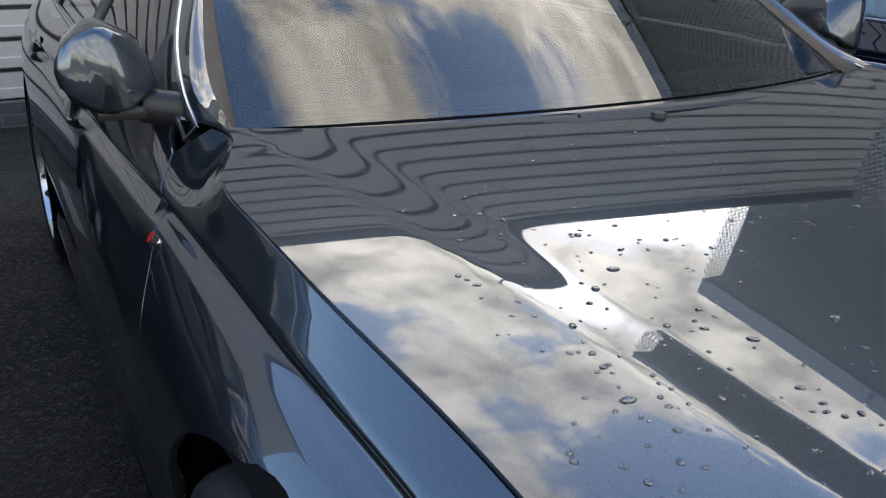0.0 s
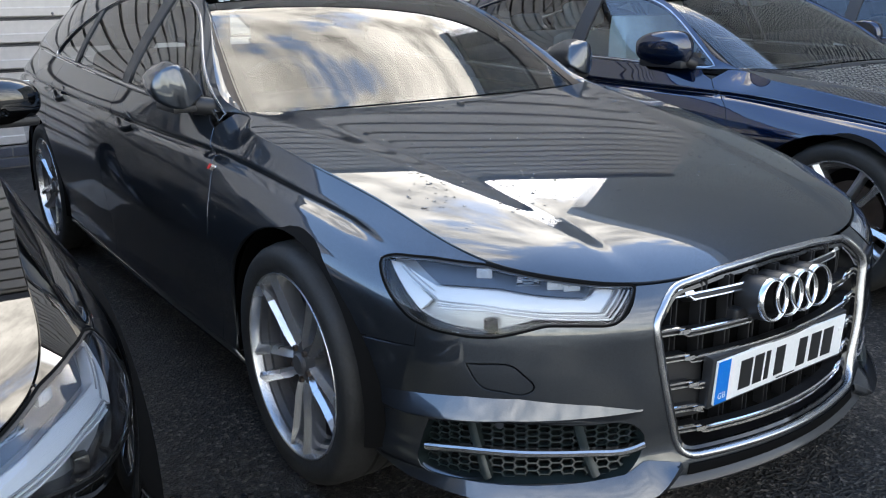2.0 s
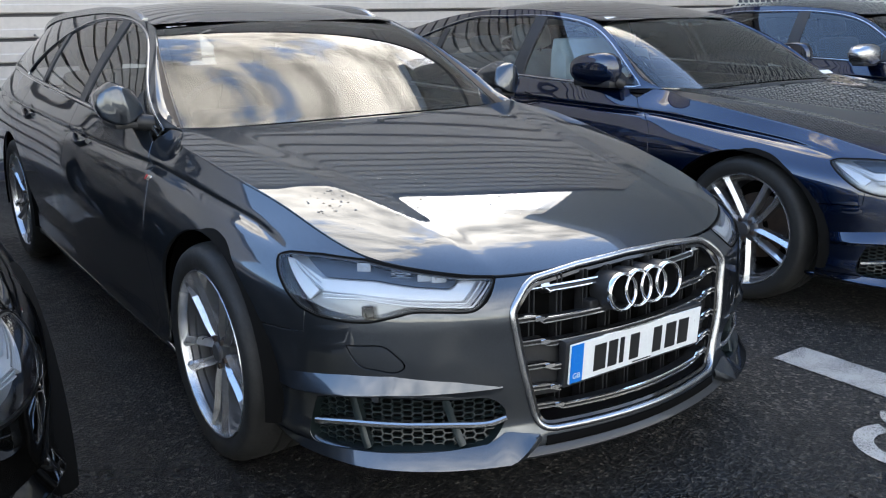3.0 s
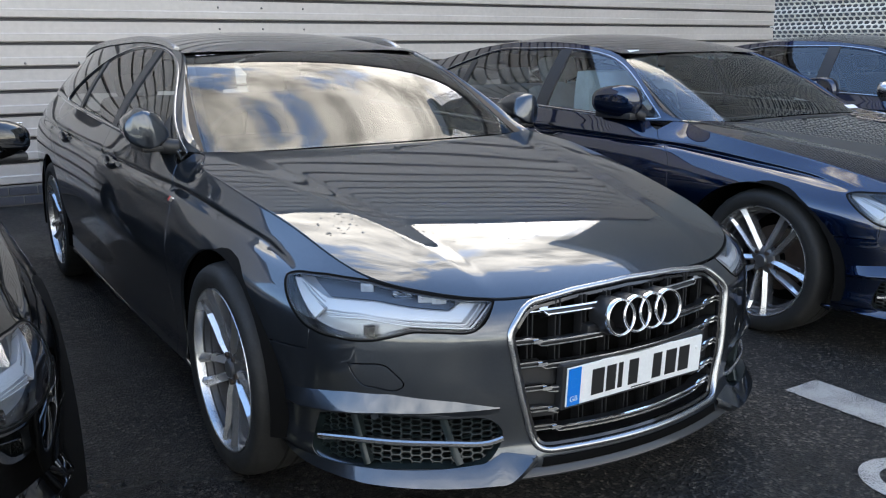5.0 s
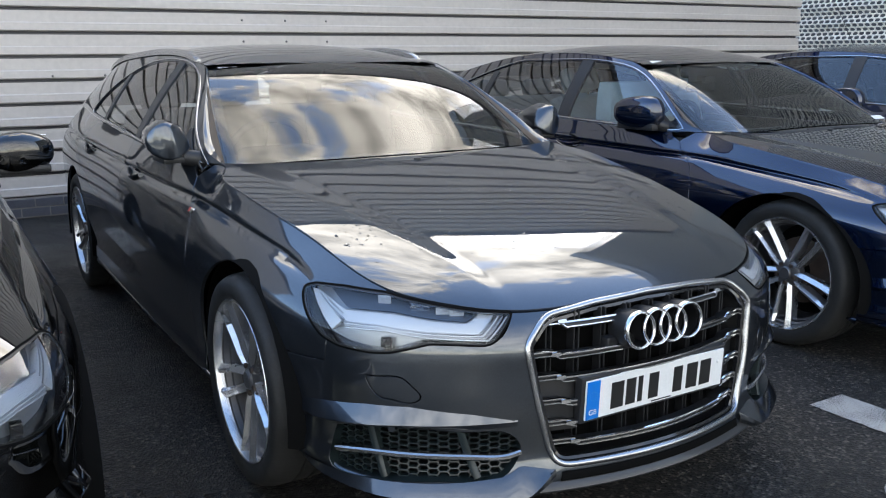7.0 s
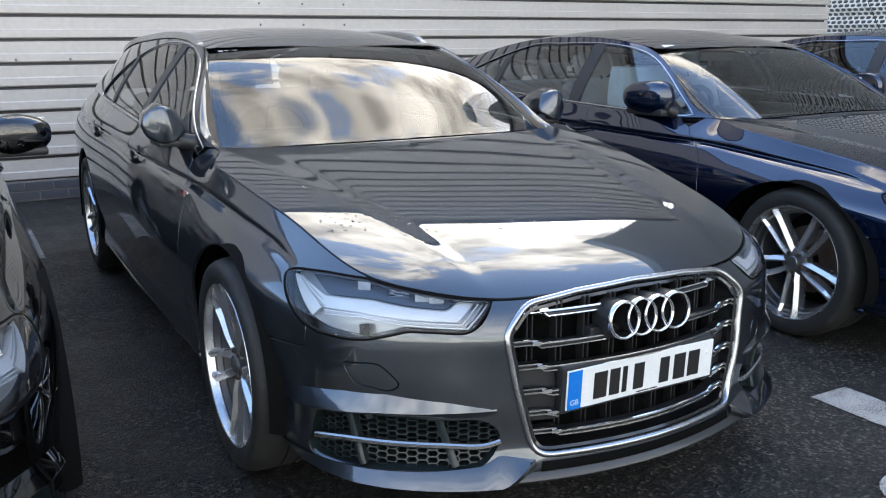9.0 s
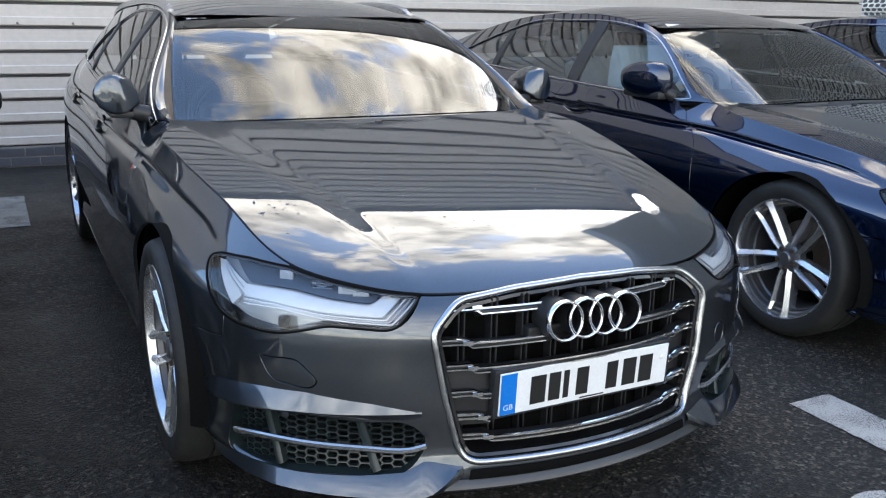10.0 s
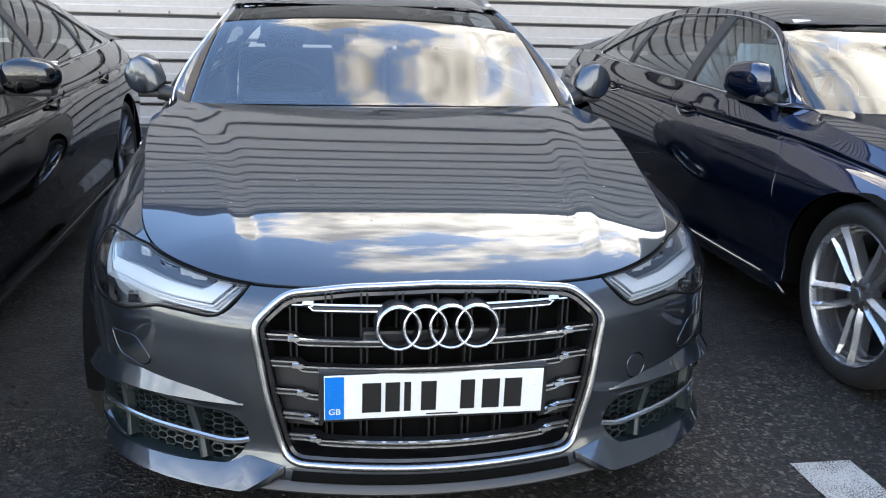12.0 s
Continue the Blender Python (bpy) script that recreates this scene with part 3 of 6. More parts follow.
def add_wheel(parent, style, x, y, z, side, spin=0.0, even=None):
    if style not in WHEELS:
        WHEELS[style] = wheel_meshes(style)
    base = None
    for name, me, label in WHEELS[style]:
        ob = new(name if base else "wheel", me)
        if base is None:
            ob.parent, base = parent, ob
            ob.matrix_basis = Matrix.Translation((x, y, z)) @ (even or Matrix.Identity(4)) @ Matrix.Rotation(math.pi if side > 0 else 0, 4, "Z") @ Matrix.Rotation(spin, 4, "X")
            tagged(ob, "silver twin-spoke alloy wheel" if style != "fan" else "silver many-spoked alloy wheel")
        else:
            ob.parent = base
            tagged(ob, label)
    return base


# ---- outlines of the body's pieces: (way along the plan, height) ----
LAMP = [(0.447, 0.677), (0.54, 0.6845), (0.68, 0.7025), (0.83, 0.7215), (0.98, 0.727), (1.09, 0.723), (1.128, 0.713), (1.10, 0.685), (1.045, 0.642), (0.99, 0.607), (0.93, 0.591), (0.84, 0.586),
        (0.785, 0.589), (0.73, 0.602), (0.675, 0.616), (0.60, 0.613), (0.535, 0.608), (0.507, 0.614)]
GRILLE = [(0.0, 0.686), (0.2, 0.681), (0.345, 0.667), (0.372, 0.655), (0.421, 0.606), (0.424, 0.588), (0.395, 0.433), (0.362, 0.305), (0.345, 0.277), (0.318, 0.266), (0.0, 0.266)]
FOG = [(0.945, 0.365), (0.84, 0.388), (0.70, 0.388), (0.55, 0.378), (0.475, 0.368), (0.44, 0.325), (0.455, 0.285), (0.49, 0.254), (0.60, 0.246), (0.74, 0.244), (0.87, 0.236), (0.965, 0.245)]
ARCH_Y, ARCH_Z, ARCH_R, REAR_Y = 0.878, 0.335, 0.385, 3.78


def arch(y0, a0, a1, r=ARCH_R):
    """Part of a wheel arch as (u, z), between two angles from straight back."""
    a = np.radians(np.linspace(a0, a1, 15))
    return [(float(u_of_y(y0 + r * math.cos(t))), ARCH_Z + r * math.sin(t)) for t in a]


def yz(*pts):
    return [(float(u_of_y(y)), z) for y, z in pts]


def edge_top(u0, u1, drop=0.0, n=24):
    return [(float(u), float(top_z(u)) - drop) for u in np.linspace(u0, u1, n)]


def edge_low(u0, u1, n=24):
    return [(float(u), float(sect_z(u)[0])) for u in np.linspace(u0, u1, n)]


def grille_ring():
    """The grille's outline: straight sides, with corners just rounded."""
    half = np.vstack([line(GRILLE, 0.012, False), GRILLE[-1]])
    for k in range(2):
        half[1:-1] = 0.25 * half[:-2] + 0.5 * half[1:-1] + 0.25 * half[2:]
    return np.vstack([half, half[-2:0:-1] * (-1, 1)])


def lamp_ring():
    """The headlamp's outline, its corners just rounded."""
    r = line(LAMP + [LAMP[0]], 0.010, False)
    for k in range(2):
        r = 0.25 * np.roll(r, 1, axis=0) + 0.5 * r + 0.25 * np.roll(r, -1, axis=0)
    return r


def side_fn(s, off=0.0):
    return lambda u, z: shell(s * u, z, off)


def build_body(car, paint, style, detail):
    cab = Cabin(style)
    sides = (-1, 1)
    u_a = float(u_of_y(ARCH_Y - 0.30))
    door_line = [(1.365, 0.24), (1.365, 0.5), (1.385, 0.70), (1.43, 0.80), (1.50, 0.85), (1.55, 0.90)]
    # front bumper in one piece, with openings for grille and lower intakes
    right = [*edge_low(-u_a, u_a, 60)]
    lamp_low = LAMP[9:18] + [LAMP[0]]
    up_r = [*arch(ARCH_Y, 205, 180, 0.366), *arch(ARCH_Y, 172, 149, 0.376)]
    seam = [up_r[-1], (0.977, 0.543)]
    seg = [right, [right[-1], up_r[0]], up_r, seam, [seam[-1], (0.972, 0.600)], lamp_low[1:], edge_top(0.447, -0.447, 0.004)]
    mir = lambda pts: [(-a, b) for a, b in pts[::-1]]
    seg += [mir(lamp_low[1:]), [(-0.972, 0.600), (-0.977, 0.543)], mir(seam), mir(up_r), [mir(up_r)[-1], right[0]]]
    g_ring = grille_ring()
    f_r = ring(FOG + [FOG[0]], h=0.02)
    holes = [g_ring, f_r, f_r * (-1, 1)]
    covers = []
    if detail:
        wash = ring([(0.850, 0.524), (0.80, 0.527), (0.745, 0.524), (0.722, 0.505), (0.699, 0.472), (0.712, 0.461), (0.77, 0.463), (0.812, 0.470), (0.835, 0.495), (0.850, 0.524)], h=0.012)
        tow = np.array([(0.532 + 0.031 * math.cos(t), 0.451 + 0.033 * math.sin(t)) for t in np.linspace(0, 2 * math.pi, 40)[:-1]])
        covers = [wash, wash * (-1, 1), tow]
    bump = panel("front_bumper", shell, ring(*seg), paint, car, holes + covers, 0.025, 0.0015, 0.014)
    for k, c in enumerate(covers):
        panel("washer_cover" if k < 2 else "towing_eye_cover", shell, c, paint, bump, (), 0.02, 0.0028, 0.012)
    # bonnet
    e = np.linspace(-u_of_y(1.47), u_of_y(1.47), 150)
    ed = shell(e, top_z(e))[:, :2]
    back = [(0.735, 1.455), (0.60, 1.41), (0.35, 1.355), (0.0, 1.335), (-0.35, 1.355), (-0.60, 1.41), (-0.735, 1.455)]
    panel("bonnet", bonnet, np.vstack([ed, line(back, 0.03)[1:]]), paint, car, (), 0.013 if detail else 0.03, 0.0012, 0.014)
    for s in sides:
        fn = side_fn(s)
        # wing
        u_l = 0.83
        a_r = arch(ARCH_Y, 149, 7)
        gap_line = yz(*door_line)
        tip = LAMP[3:10]
        wing = ring([(0.972, 0.600), (0.977, 0.543)], [(0.977, 0.543), a_r[0]], a_r, [a_r[-1], (float(u_of_y(1.26)), 0.26)], [(float(u_of_y(1.26)), 0.26), gap_line[0]], gap_line,
                    [gap_line[-1], (float(u_of_y(1.50)), float(top_z(u_of_y(1.50))))], edge_top(float(u_of_y(1.50)), u_l), *[[a, b] for a, b in zip([edge_top(u_l, u_l, 0, 1)[0], *tip], [*tip, (0.972, 0.600)])])
        w = panel("wing", fn, wing, paint, car, (), 0.022, rows=CREASE)
        # doors, quarter and sill
        f_door = ring(gap_line, [gap_line[-1], *yz((1.62, 0.928))], edge_top(float(u_of_y(1.62)), float(u_of_y(2.47))), yz((2.47, 0.965), (2.53, 0.85), (2.55, 0.6), (2.53, 0.26)), yz((2.53, 0.26), (1.365, 0.24)))
        d1 = panel("front_door", fn, f_door, paint, car, (), 0.03, rows=CREASE)
        ra = arch(REAR_Y, 175, 128)
        r_door = ring(yz((2.53, 0.26), (2.55, 0.6), (2.53, 0.85), (2.47, 0.965)), edge_top(float(u_of_y(2.47)), float(u_of_y(3.50))), [yz((3.50, 1.0))[0], *yz((3.56, 0.85), (3.56, 0.76)), ra[-1]], ra[::-1],
                      [ra[0], *yz((3.32, 0.27))], yz((3.32, 0.27), (2.53, 0.26)))
        d2 = panel("rear_door", fn, r_door, paint, car, (), 0.03, rows=CREASE)
        rq = arch(REAR_Y, 128, 5)
        quarter = ring(rq, [rq[-1], *yz((4.22, 0.26))], edge_low(float(u_of_y(4.25)), float(u_of_y(4.72))), [edge_low(float(u_of_y(4.72)), 0, 1)[0], edge_top(float(u_of_y(4.72)), 0, 0, 1)[0]],
                       edge_top(float(u_of_y(4.72)), float(u_of_y(3.50))), [yz((3.50, 1.0))[0], *yz((3.56, 0.85), (3.56, 0.76)), rq[0]])
        panel("rear_quarter", fn, quarter, paint, car, (), 0.03, rows=CREASE)
        sill = ring(edge_low(float(u_of_y(1.27)), float(u_of_y(3.36))), [edge_low(float(u_of_y(3.36)), 0, 1)[0], *yz((3.33, 0.262))], yz((3.33, 0.262), (2.53, 0.254), (1.30, 0.25)), [yz((1.30, 0.25))[0], edge_low(float(u_of_y(1.27)), 0, 1)[0]])
        panel("sill", fn, sill, paint, car, (), 0.04, 0.001)
        for y in (2.30, 3.33):
            door_handle(d1 if y < 3 else d2, fn, y, paint, paint is BLUE)
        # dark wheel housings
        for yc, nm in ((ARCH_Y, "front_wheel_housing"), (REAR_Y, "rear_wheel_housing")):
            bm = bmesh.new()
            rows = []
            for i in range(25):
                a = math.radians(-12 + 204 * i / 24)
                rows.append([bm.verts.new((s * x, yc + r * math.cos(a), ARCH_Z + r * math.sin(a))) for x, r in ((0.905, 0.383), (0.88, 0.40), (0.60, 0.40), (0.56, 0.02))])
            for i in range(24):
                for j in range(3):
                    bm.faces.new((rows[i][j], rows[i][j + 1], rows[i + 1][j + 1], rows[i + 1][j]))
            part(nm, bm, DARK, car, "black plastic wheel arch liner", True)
    build_cabin(car, cab, paint, style)
    # dark structure behind the gaps, clear of the wheels
    bm = bmesh.new()
    box(bm, -0.55, 0.55, 0.25, 4.6, 0.2, 0.62, 0.03)
    box(bm, -0.84, 0.84, 1.32, 3.34, 0.2, 0.66, 0.03)
    box(bm, -0.62, 0.62, 0.35, 1.25, 0.55, 0.66, 0.03)
    part("chassis", bm, DARK, car, "black underbody")
    return bump, cab


def door_handle(door, fn, y, paint, bright):
    u = float(u_of_y(y))
    z = 0.845 if y < 3 else 0.865
    # no hollow here: a black strip on the skin paints the recess's shade
    strip_on("handle_recess_shade", fn, [(u - 0.075, z), (u, z), (u + 0.075, z)], [(-0.040, 0.001), (-0.026, 0.0035), (0.026, 0.0035), (0.040, 0.001)], GLOSS, door, "gloss black strip that paints in the handle recess's shade",
             taper=lambda t: np.sin(np.pi * np.clip(t, 0.08, 0.92)) ** 0.6)
    q = np.array([(u + a, z + 0.004) for a in np.linspace(-0.105, 0.105, 15)])
    p, n = normals_of(fn, q[:, 0], q[:, 1])
    lift = 0.014 + 0.030 * np.sin(np.linspace(0.15, math.pi - 0.15, 15))
    sweep("handle", p + n * lift[:, None], n, rod(0.016, 10, 0.6), paint, door, "body-coloured bow handle")
    if bright:
        sweep("handle_strip", p + n * (lift + 0.008)[:, None], n, rod(0.0045, 6), CHROME, door, "chrome strip on the handle")


def build_cabin(car, cab, paint, style):
    estate = style == "estate"
    end = 4.55 if estate else 4.25
    # windscreen, cowl and roof
    grid_patch("windscreen", cab.screen, np.linspace(-0.98, 0.98, 41), np.linspace(0.03, 0.985, 25), SCREEN, car, "clear windscreen that mirrors the sky").visible_shadow = False
    a = np.linspace(-0.985, 0.985, 40)
    for nm, w0, w1 in (("screen_shade_band", 0.97, 1.0), ("lower_screen_band", 0.0, 0.06)):
        grid_patch(nm, lambda x, y: cab.screen(x, y) + np.array((0, 0.002, -0.003)), a, np.linspace(w0, w1, 3), GLOSS, car, "black ceramic band of the windscreen")
    for s in (-1, 1):
        grid_patch("screen_edge_band", lambda x, y: cab.screen(x, y) + np.array((0, 0.002, -0.003)), np.linspace(s * 0.93, s * 0.99, 3), np.linspace(0, 1, 20), GLOSS, car, "black ceramic edge of the windscreen")
    bm = bmesh.new()
    cowl = [cab.screen(np.array([x]), np.array([0.01]))[0] for x in np.linspace(-1, 1, 25)]
    rows = [[bm.verts.new((p[0], p[1] + 0.02, p[2] + 0.002)), bm.verts.new((p[0], p[1] - 0.05, p[2] - 0.012)), bm.verts.new((p[0], p[1] - 0.10, p[2] - 0.03)), bm.verts.new((p[0], p[1] - 0.10, p[2] - 0.15))] for p in cowl]
    for i in range(24):
        for j in range(3):
            bm.faces.new((rows[i][j], rows[i + 1][j], rows[i + 1][j + 1], rows[i][j + 1]))
    part("scuttle_panel", bm, PLASTIC, car, "black plastic scuttle below the windscreen", True)
    yr = np.linspace(cab.head - 0.01, 4.60 if estate else 4.45, 60)
    qa = np.linspace(-1, 1, 33)

    def roof_fn(q, y):
        q, y = np.asarray(q, float), np.asarray(y, float)
        y = y + (cab.up + 0.005) * np.abs(q) ** cab.bow * np.clip(1 - (y - cab.head + 0.01) / 0.8, 0, 1)
        return cab.roof(q * cab.xr(y), y)
    if estate:
        grid_patch("roof", roof_fn, qa, yr, paint, car)
        grid_patch("tailgate", lambda q, w: roof_fn(q, 4.6 + 0 * w) * (1 - w)[:, None] + np.column_stack([q * 0.62, 4.84 + 0 * w, 1.0 + 0 * w]) * w[:, None], qa, np.linspace(0, 1, 6), paint, car)
    else:
        grid_patch("roof", roof_fn, qa, np.linspace(1.99, 3.25, 36), paint, car)
        grid_patch("rear_window", roof_fn, qa, np.linspace(3.25, 4.1, 24), SIDE, car, "tinted rear window")
        grid_patch("boot_lid", lambda q, w: roof_fn(q, 4.1 + 0 * w) * (1 - w)[:, None] + np.column_stack([q * 0.7, 4.88 + 0 * w, 1.0 + 0 * w]) * w[:, None], qa, np.linspace(0, 1, 8), paint, car)
    # side frame with its window opening
    dlo_top = [(1.548, 0.940), (1.77, 1.052), (1.97, 1.168), (2.13, 1.244), (2.31, 1.290)] if estate else [(1.575, 0.962), (1.70, 1.052), (1.88, 1.168), (2.05, 1.248), (2.25, 1.292)]
    dlo_top += [(2.55, 1.312), (2.85, 1.308)]
    dlo_top += [(3.15, 1.272), (3.45, 1.19), (3.70, 1.065), (3.74, 1.035)] if estate else [(3.05, 1.305), (3.35, 1.24), (3.68, 1.125), (3.90, 1.035)]
    top = lambda y: float(top_z(u_of_y(y)))
    y_end = dlo_top[-1][0]
    low = [(y, top(y) + 0.018) for y in np.linspace(y_end, 1.62, 14)] + ([(1.56, 0.926)] if estate else [])
    dlo = ring(dlo_top, [dlo_top[-1], low[0]], low, [low[-1], dlo_top[0]], h=0.025)
    for s in (-1, 1):
        fn = lambda y, z: cab.side(y, z) * (s, 1, 1)
        y_top = cab.head + cab.up - 0.02
        rail = [(y, float(cab.zr(y)) - 0.002) for y in np.linspace(end, y_top, 26)]
        # the pillar follows the windscreen's edge, just proud of the glass
        over = spline([b[0] for b in dlo_top], [b[1] + 0.03 for b in dlo_top])
        side_edge = cab.screen(np.full(6, 0.99), np.array((0.88, 0.74, 0.6, 0.45, 0.3, 0.16)))
        pil = [rail[-1]] + [(float(p[1]), max(float(p[2]) + 0.008, float(over(p[1])))) for p in side_edge] + [(1.42, top(1.42) + 0.002)]
        belt = [(y, top(y) + 0.002) for y in np.linspace(1.42, end, 30)]
        panel("side_frame", fn, ring(belt, [belt[-1], rail[0]], rail, pil, h=0.03), paint, car, [dlo], 0.03, 0.0005, 0.02)
        # windscreen pillar from the side frame to the glass, with its rubber seal
        q = line([(b[0], b[1]) for b in pil], 0.03)
        q = np.vstack([q, pil[-1]])
        pe = fn(q[:, 0], q[:, 1])
        se = cab.screen(np.full(len(q), s * 0.99), np.linspace(1, 0, len(q)))
        for nm, f0, f1, mt, lab in (("windscreen_pillar", 0.0, 0.5, paint, ""), ("screen_seal", 0.5, 1.0, SEAL, "thin brownish seal beside the windscreen")):
            bm = bmesh.new()
            rows = []
            for a, b in zip(pe, se):
                n = Vector((s * 0.6, -0.5, 0.6))
                rows.append([bm.verts.new(Vector(a + (b - a) * f) + n * 0.002 * math.sin(math.pi * (f - f0) / (f1 - f0))) for f in np.linspace(f0, f1, 6)])
            for r0, r1 in zip(rows, rows[1:]):
                for j in range(5):
                    bm.faces.new((r0[j], r0[j + 1], r1[j + 1], r1[j]) if s > 0 else (r0[j], r1[j], r1[j + 1], r0[j + 1]))
            part(nm, bm, mt, car, lab, True)
        # glass, pillars and bright trim
        cuts = [1.0, 2.44, 3.28, 9.0] if estate else [1.0, 2.44, 3.30, 9.0]
        for k in range(3):
            tilt = 0.13
            lo, hi = cuts[k], cuts[k + 1]
            zz = dlo[:, 1] - 1.12
            r = dlo.copy()
            r[:, 0] = np.clip(r[:, 0], lo + tilt * zz, hi + tilt * zz)
            r = r[np.linalg.norm(r - np.roll(r, 1, axis=0), axis=1) > 1e-4]
            names = ("front_side_window", "rear_side_window", "quarter_window")
            panel(names[k], lambda y, z: fn(y, z) - np.array((s * 0.006, 0, 0)), r, SIDE if k else SCREEN, car, (), 0.04, 0.001, 0.004, "tinted side window").visible_shadow = False
        for yb, wd in ((2.44, 0.045), (3.28 if estate else 3.30, 0.028)):
            zt = 1.312 if yb < 3 else (1.245 if estate else 1.235)
            zb = top(yb) + 0.01
            bar = ring([(yb - wd + 0.13 * (zb - 1.12), zb), (yb + wd + 0.13 * (zb - 1.12), zb)], [(yb + wd + 0.13 * (zb - 1.12), zb), (yb + wd + 0.13 * (zt - 1.12), zt)],
                       [(yb + wd + 0.13 * (zt - 1.12), zt), (yb - wd + 0.13 * (zt - 1.12), zt)], [(yb - wd + 0.13 * (zt - 1.12), zt), (yb - wd + 0.13 * (zb - 1.12), zb)], h=0.03)
            panel("door_pillar", lambda y, z: fn(y, z) + np.array((s * 0.001, 0, 0)), bar, PLASTIC, car, (), 0.03, 0.0, 0.02, "black door pillar")
        strip_on("window_trim", fn, shrink(dlo, -0.008), [(-0.0042, 0.0), (-0.003, 0.004), (0.003, 0.004), (0.0042, 0.0)], SATIN, car, "bright chrome strip round the side windows", closed=True)
    return cab


# ---- front details ----
SILVER = material("lamp_silver", (0.34, 0.36, 0.38), 0.3, 0.45, 0.3)
GUIDE = material("light_guide", (0.60, 0.63, 0.66), 0.25, 0.15, 0.5)
CHAMBER = material("lamp_chamber", (0.07, 0.085, 0.11), 0.3, 0.3)
RINGS = material("ring_chrome", (0.74, 0.74, 0.75), 0.2, 1.0)
PLATE_WHITE = material("plate_white", (0.80, 0.80, 0.78), 0.35, 0, 0.3, 0.05, 12)
PLATE_BLUE = material("plate_blue", (0.0, 0.17, 0.62), 0.35, 0, 0.3)
PLATE_BLACK = material("plate_black", (0.012, 0.012, 0.012), 0.4, 0, 0.2)
RED = material("badge_red", (0.5, 0.01, 0.01), 0.3, 0, 0.4)
HEXBLACK = material("intake_plastic", (0.013, 0.02, 0.021), 0.32, 0, 0, 0.15, 30)


def loft_ring(name, fn0, fn1, r, mat, parent, label=""):
    """A wall between one outline on two surfaces."""
    a, b = fn0(r[:, 0], r[:, 1]), fn1(r[:, 0], r[:, 1])
    n = len(r)
    return mesh_object(name, np.vstack([a, b]), [(i, (i + 1) % n, n + (i + 1) % n, n + i) for i in range(n)], mat, parent, label)


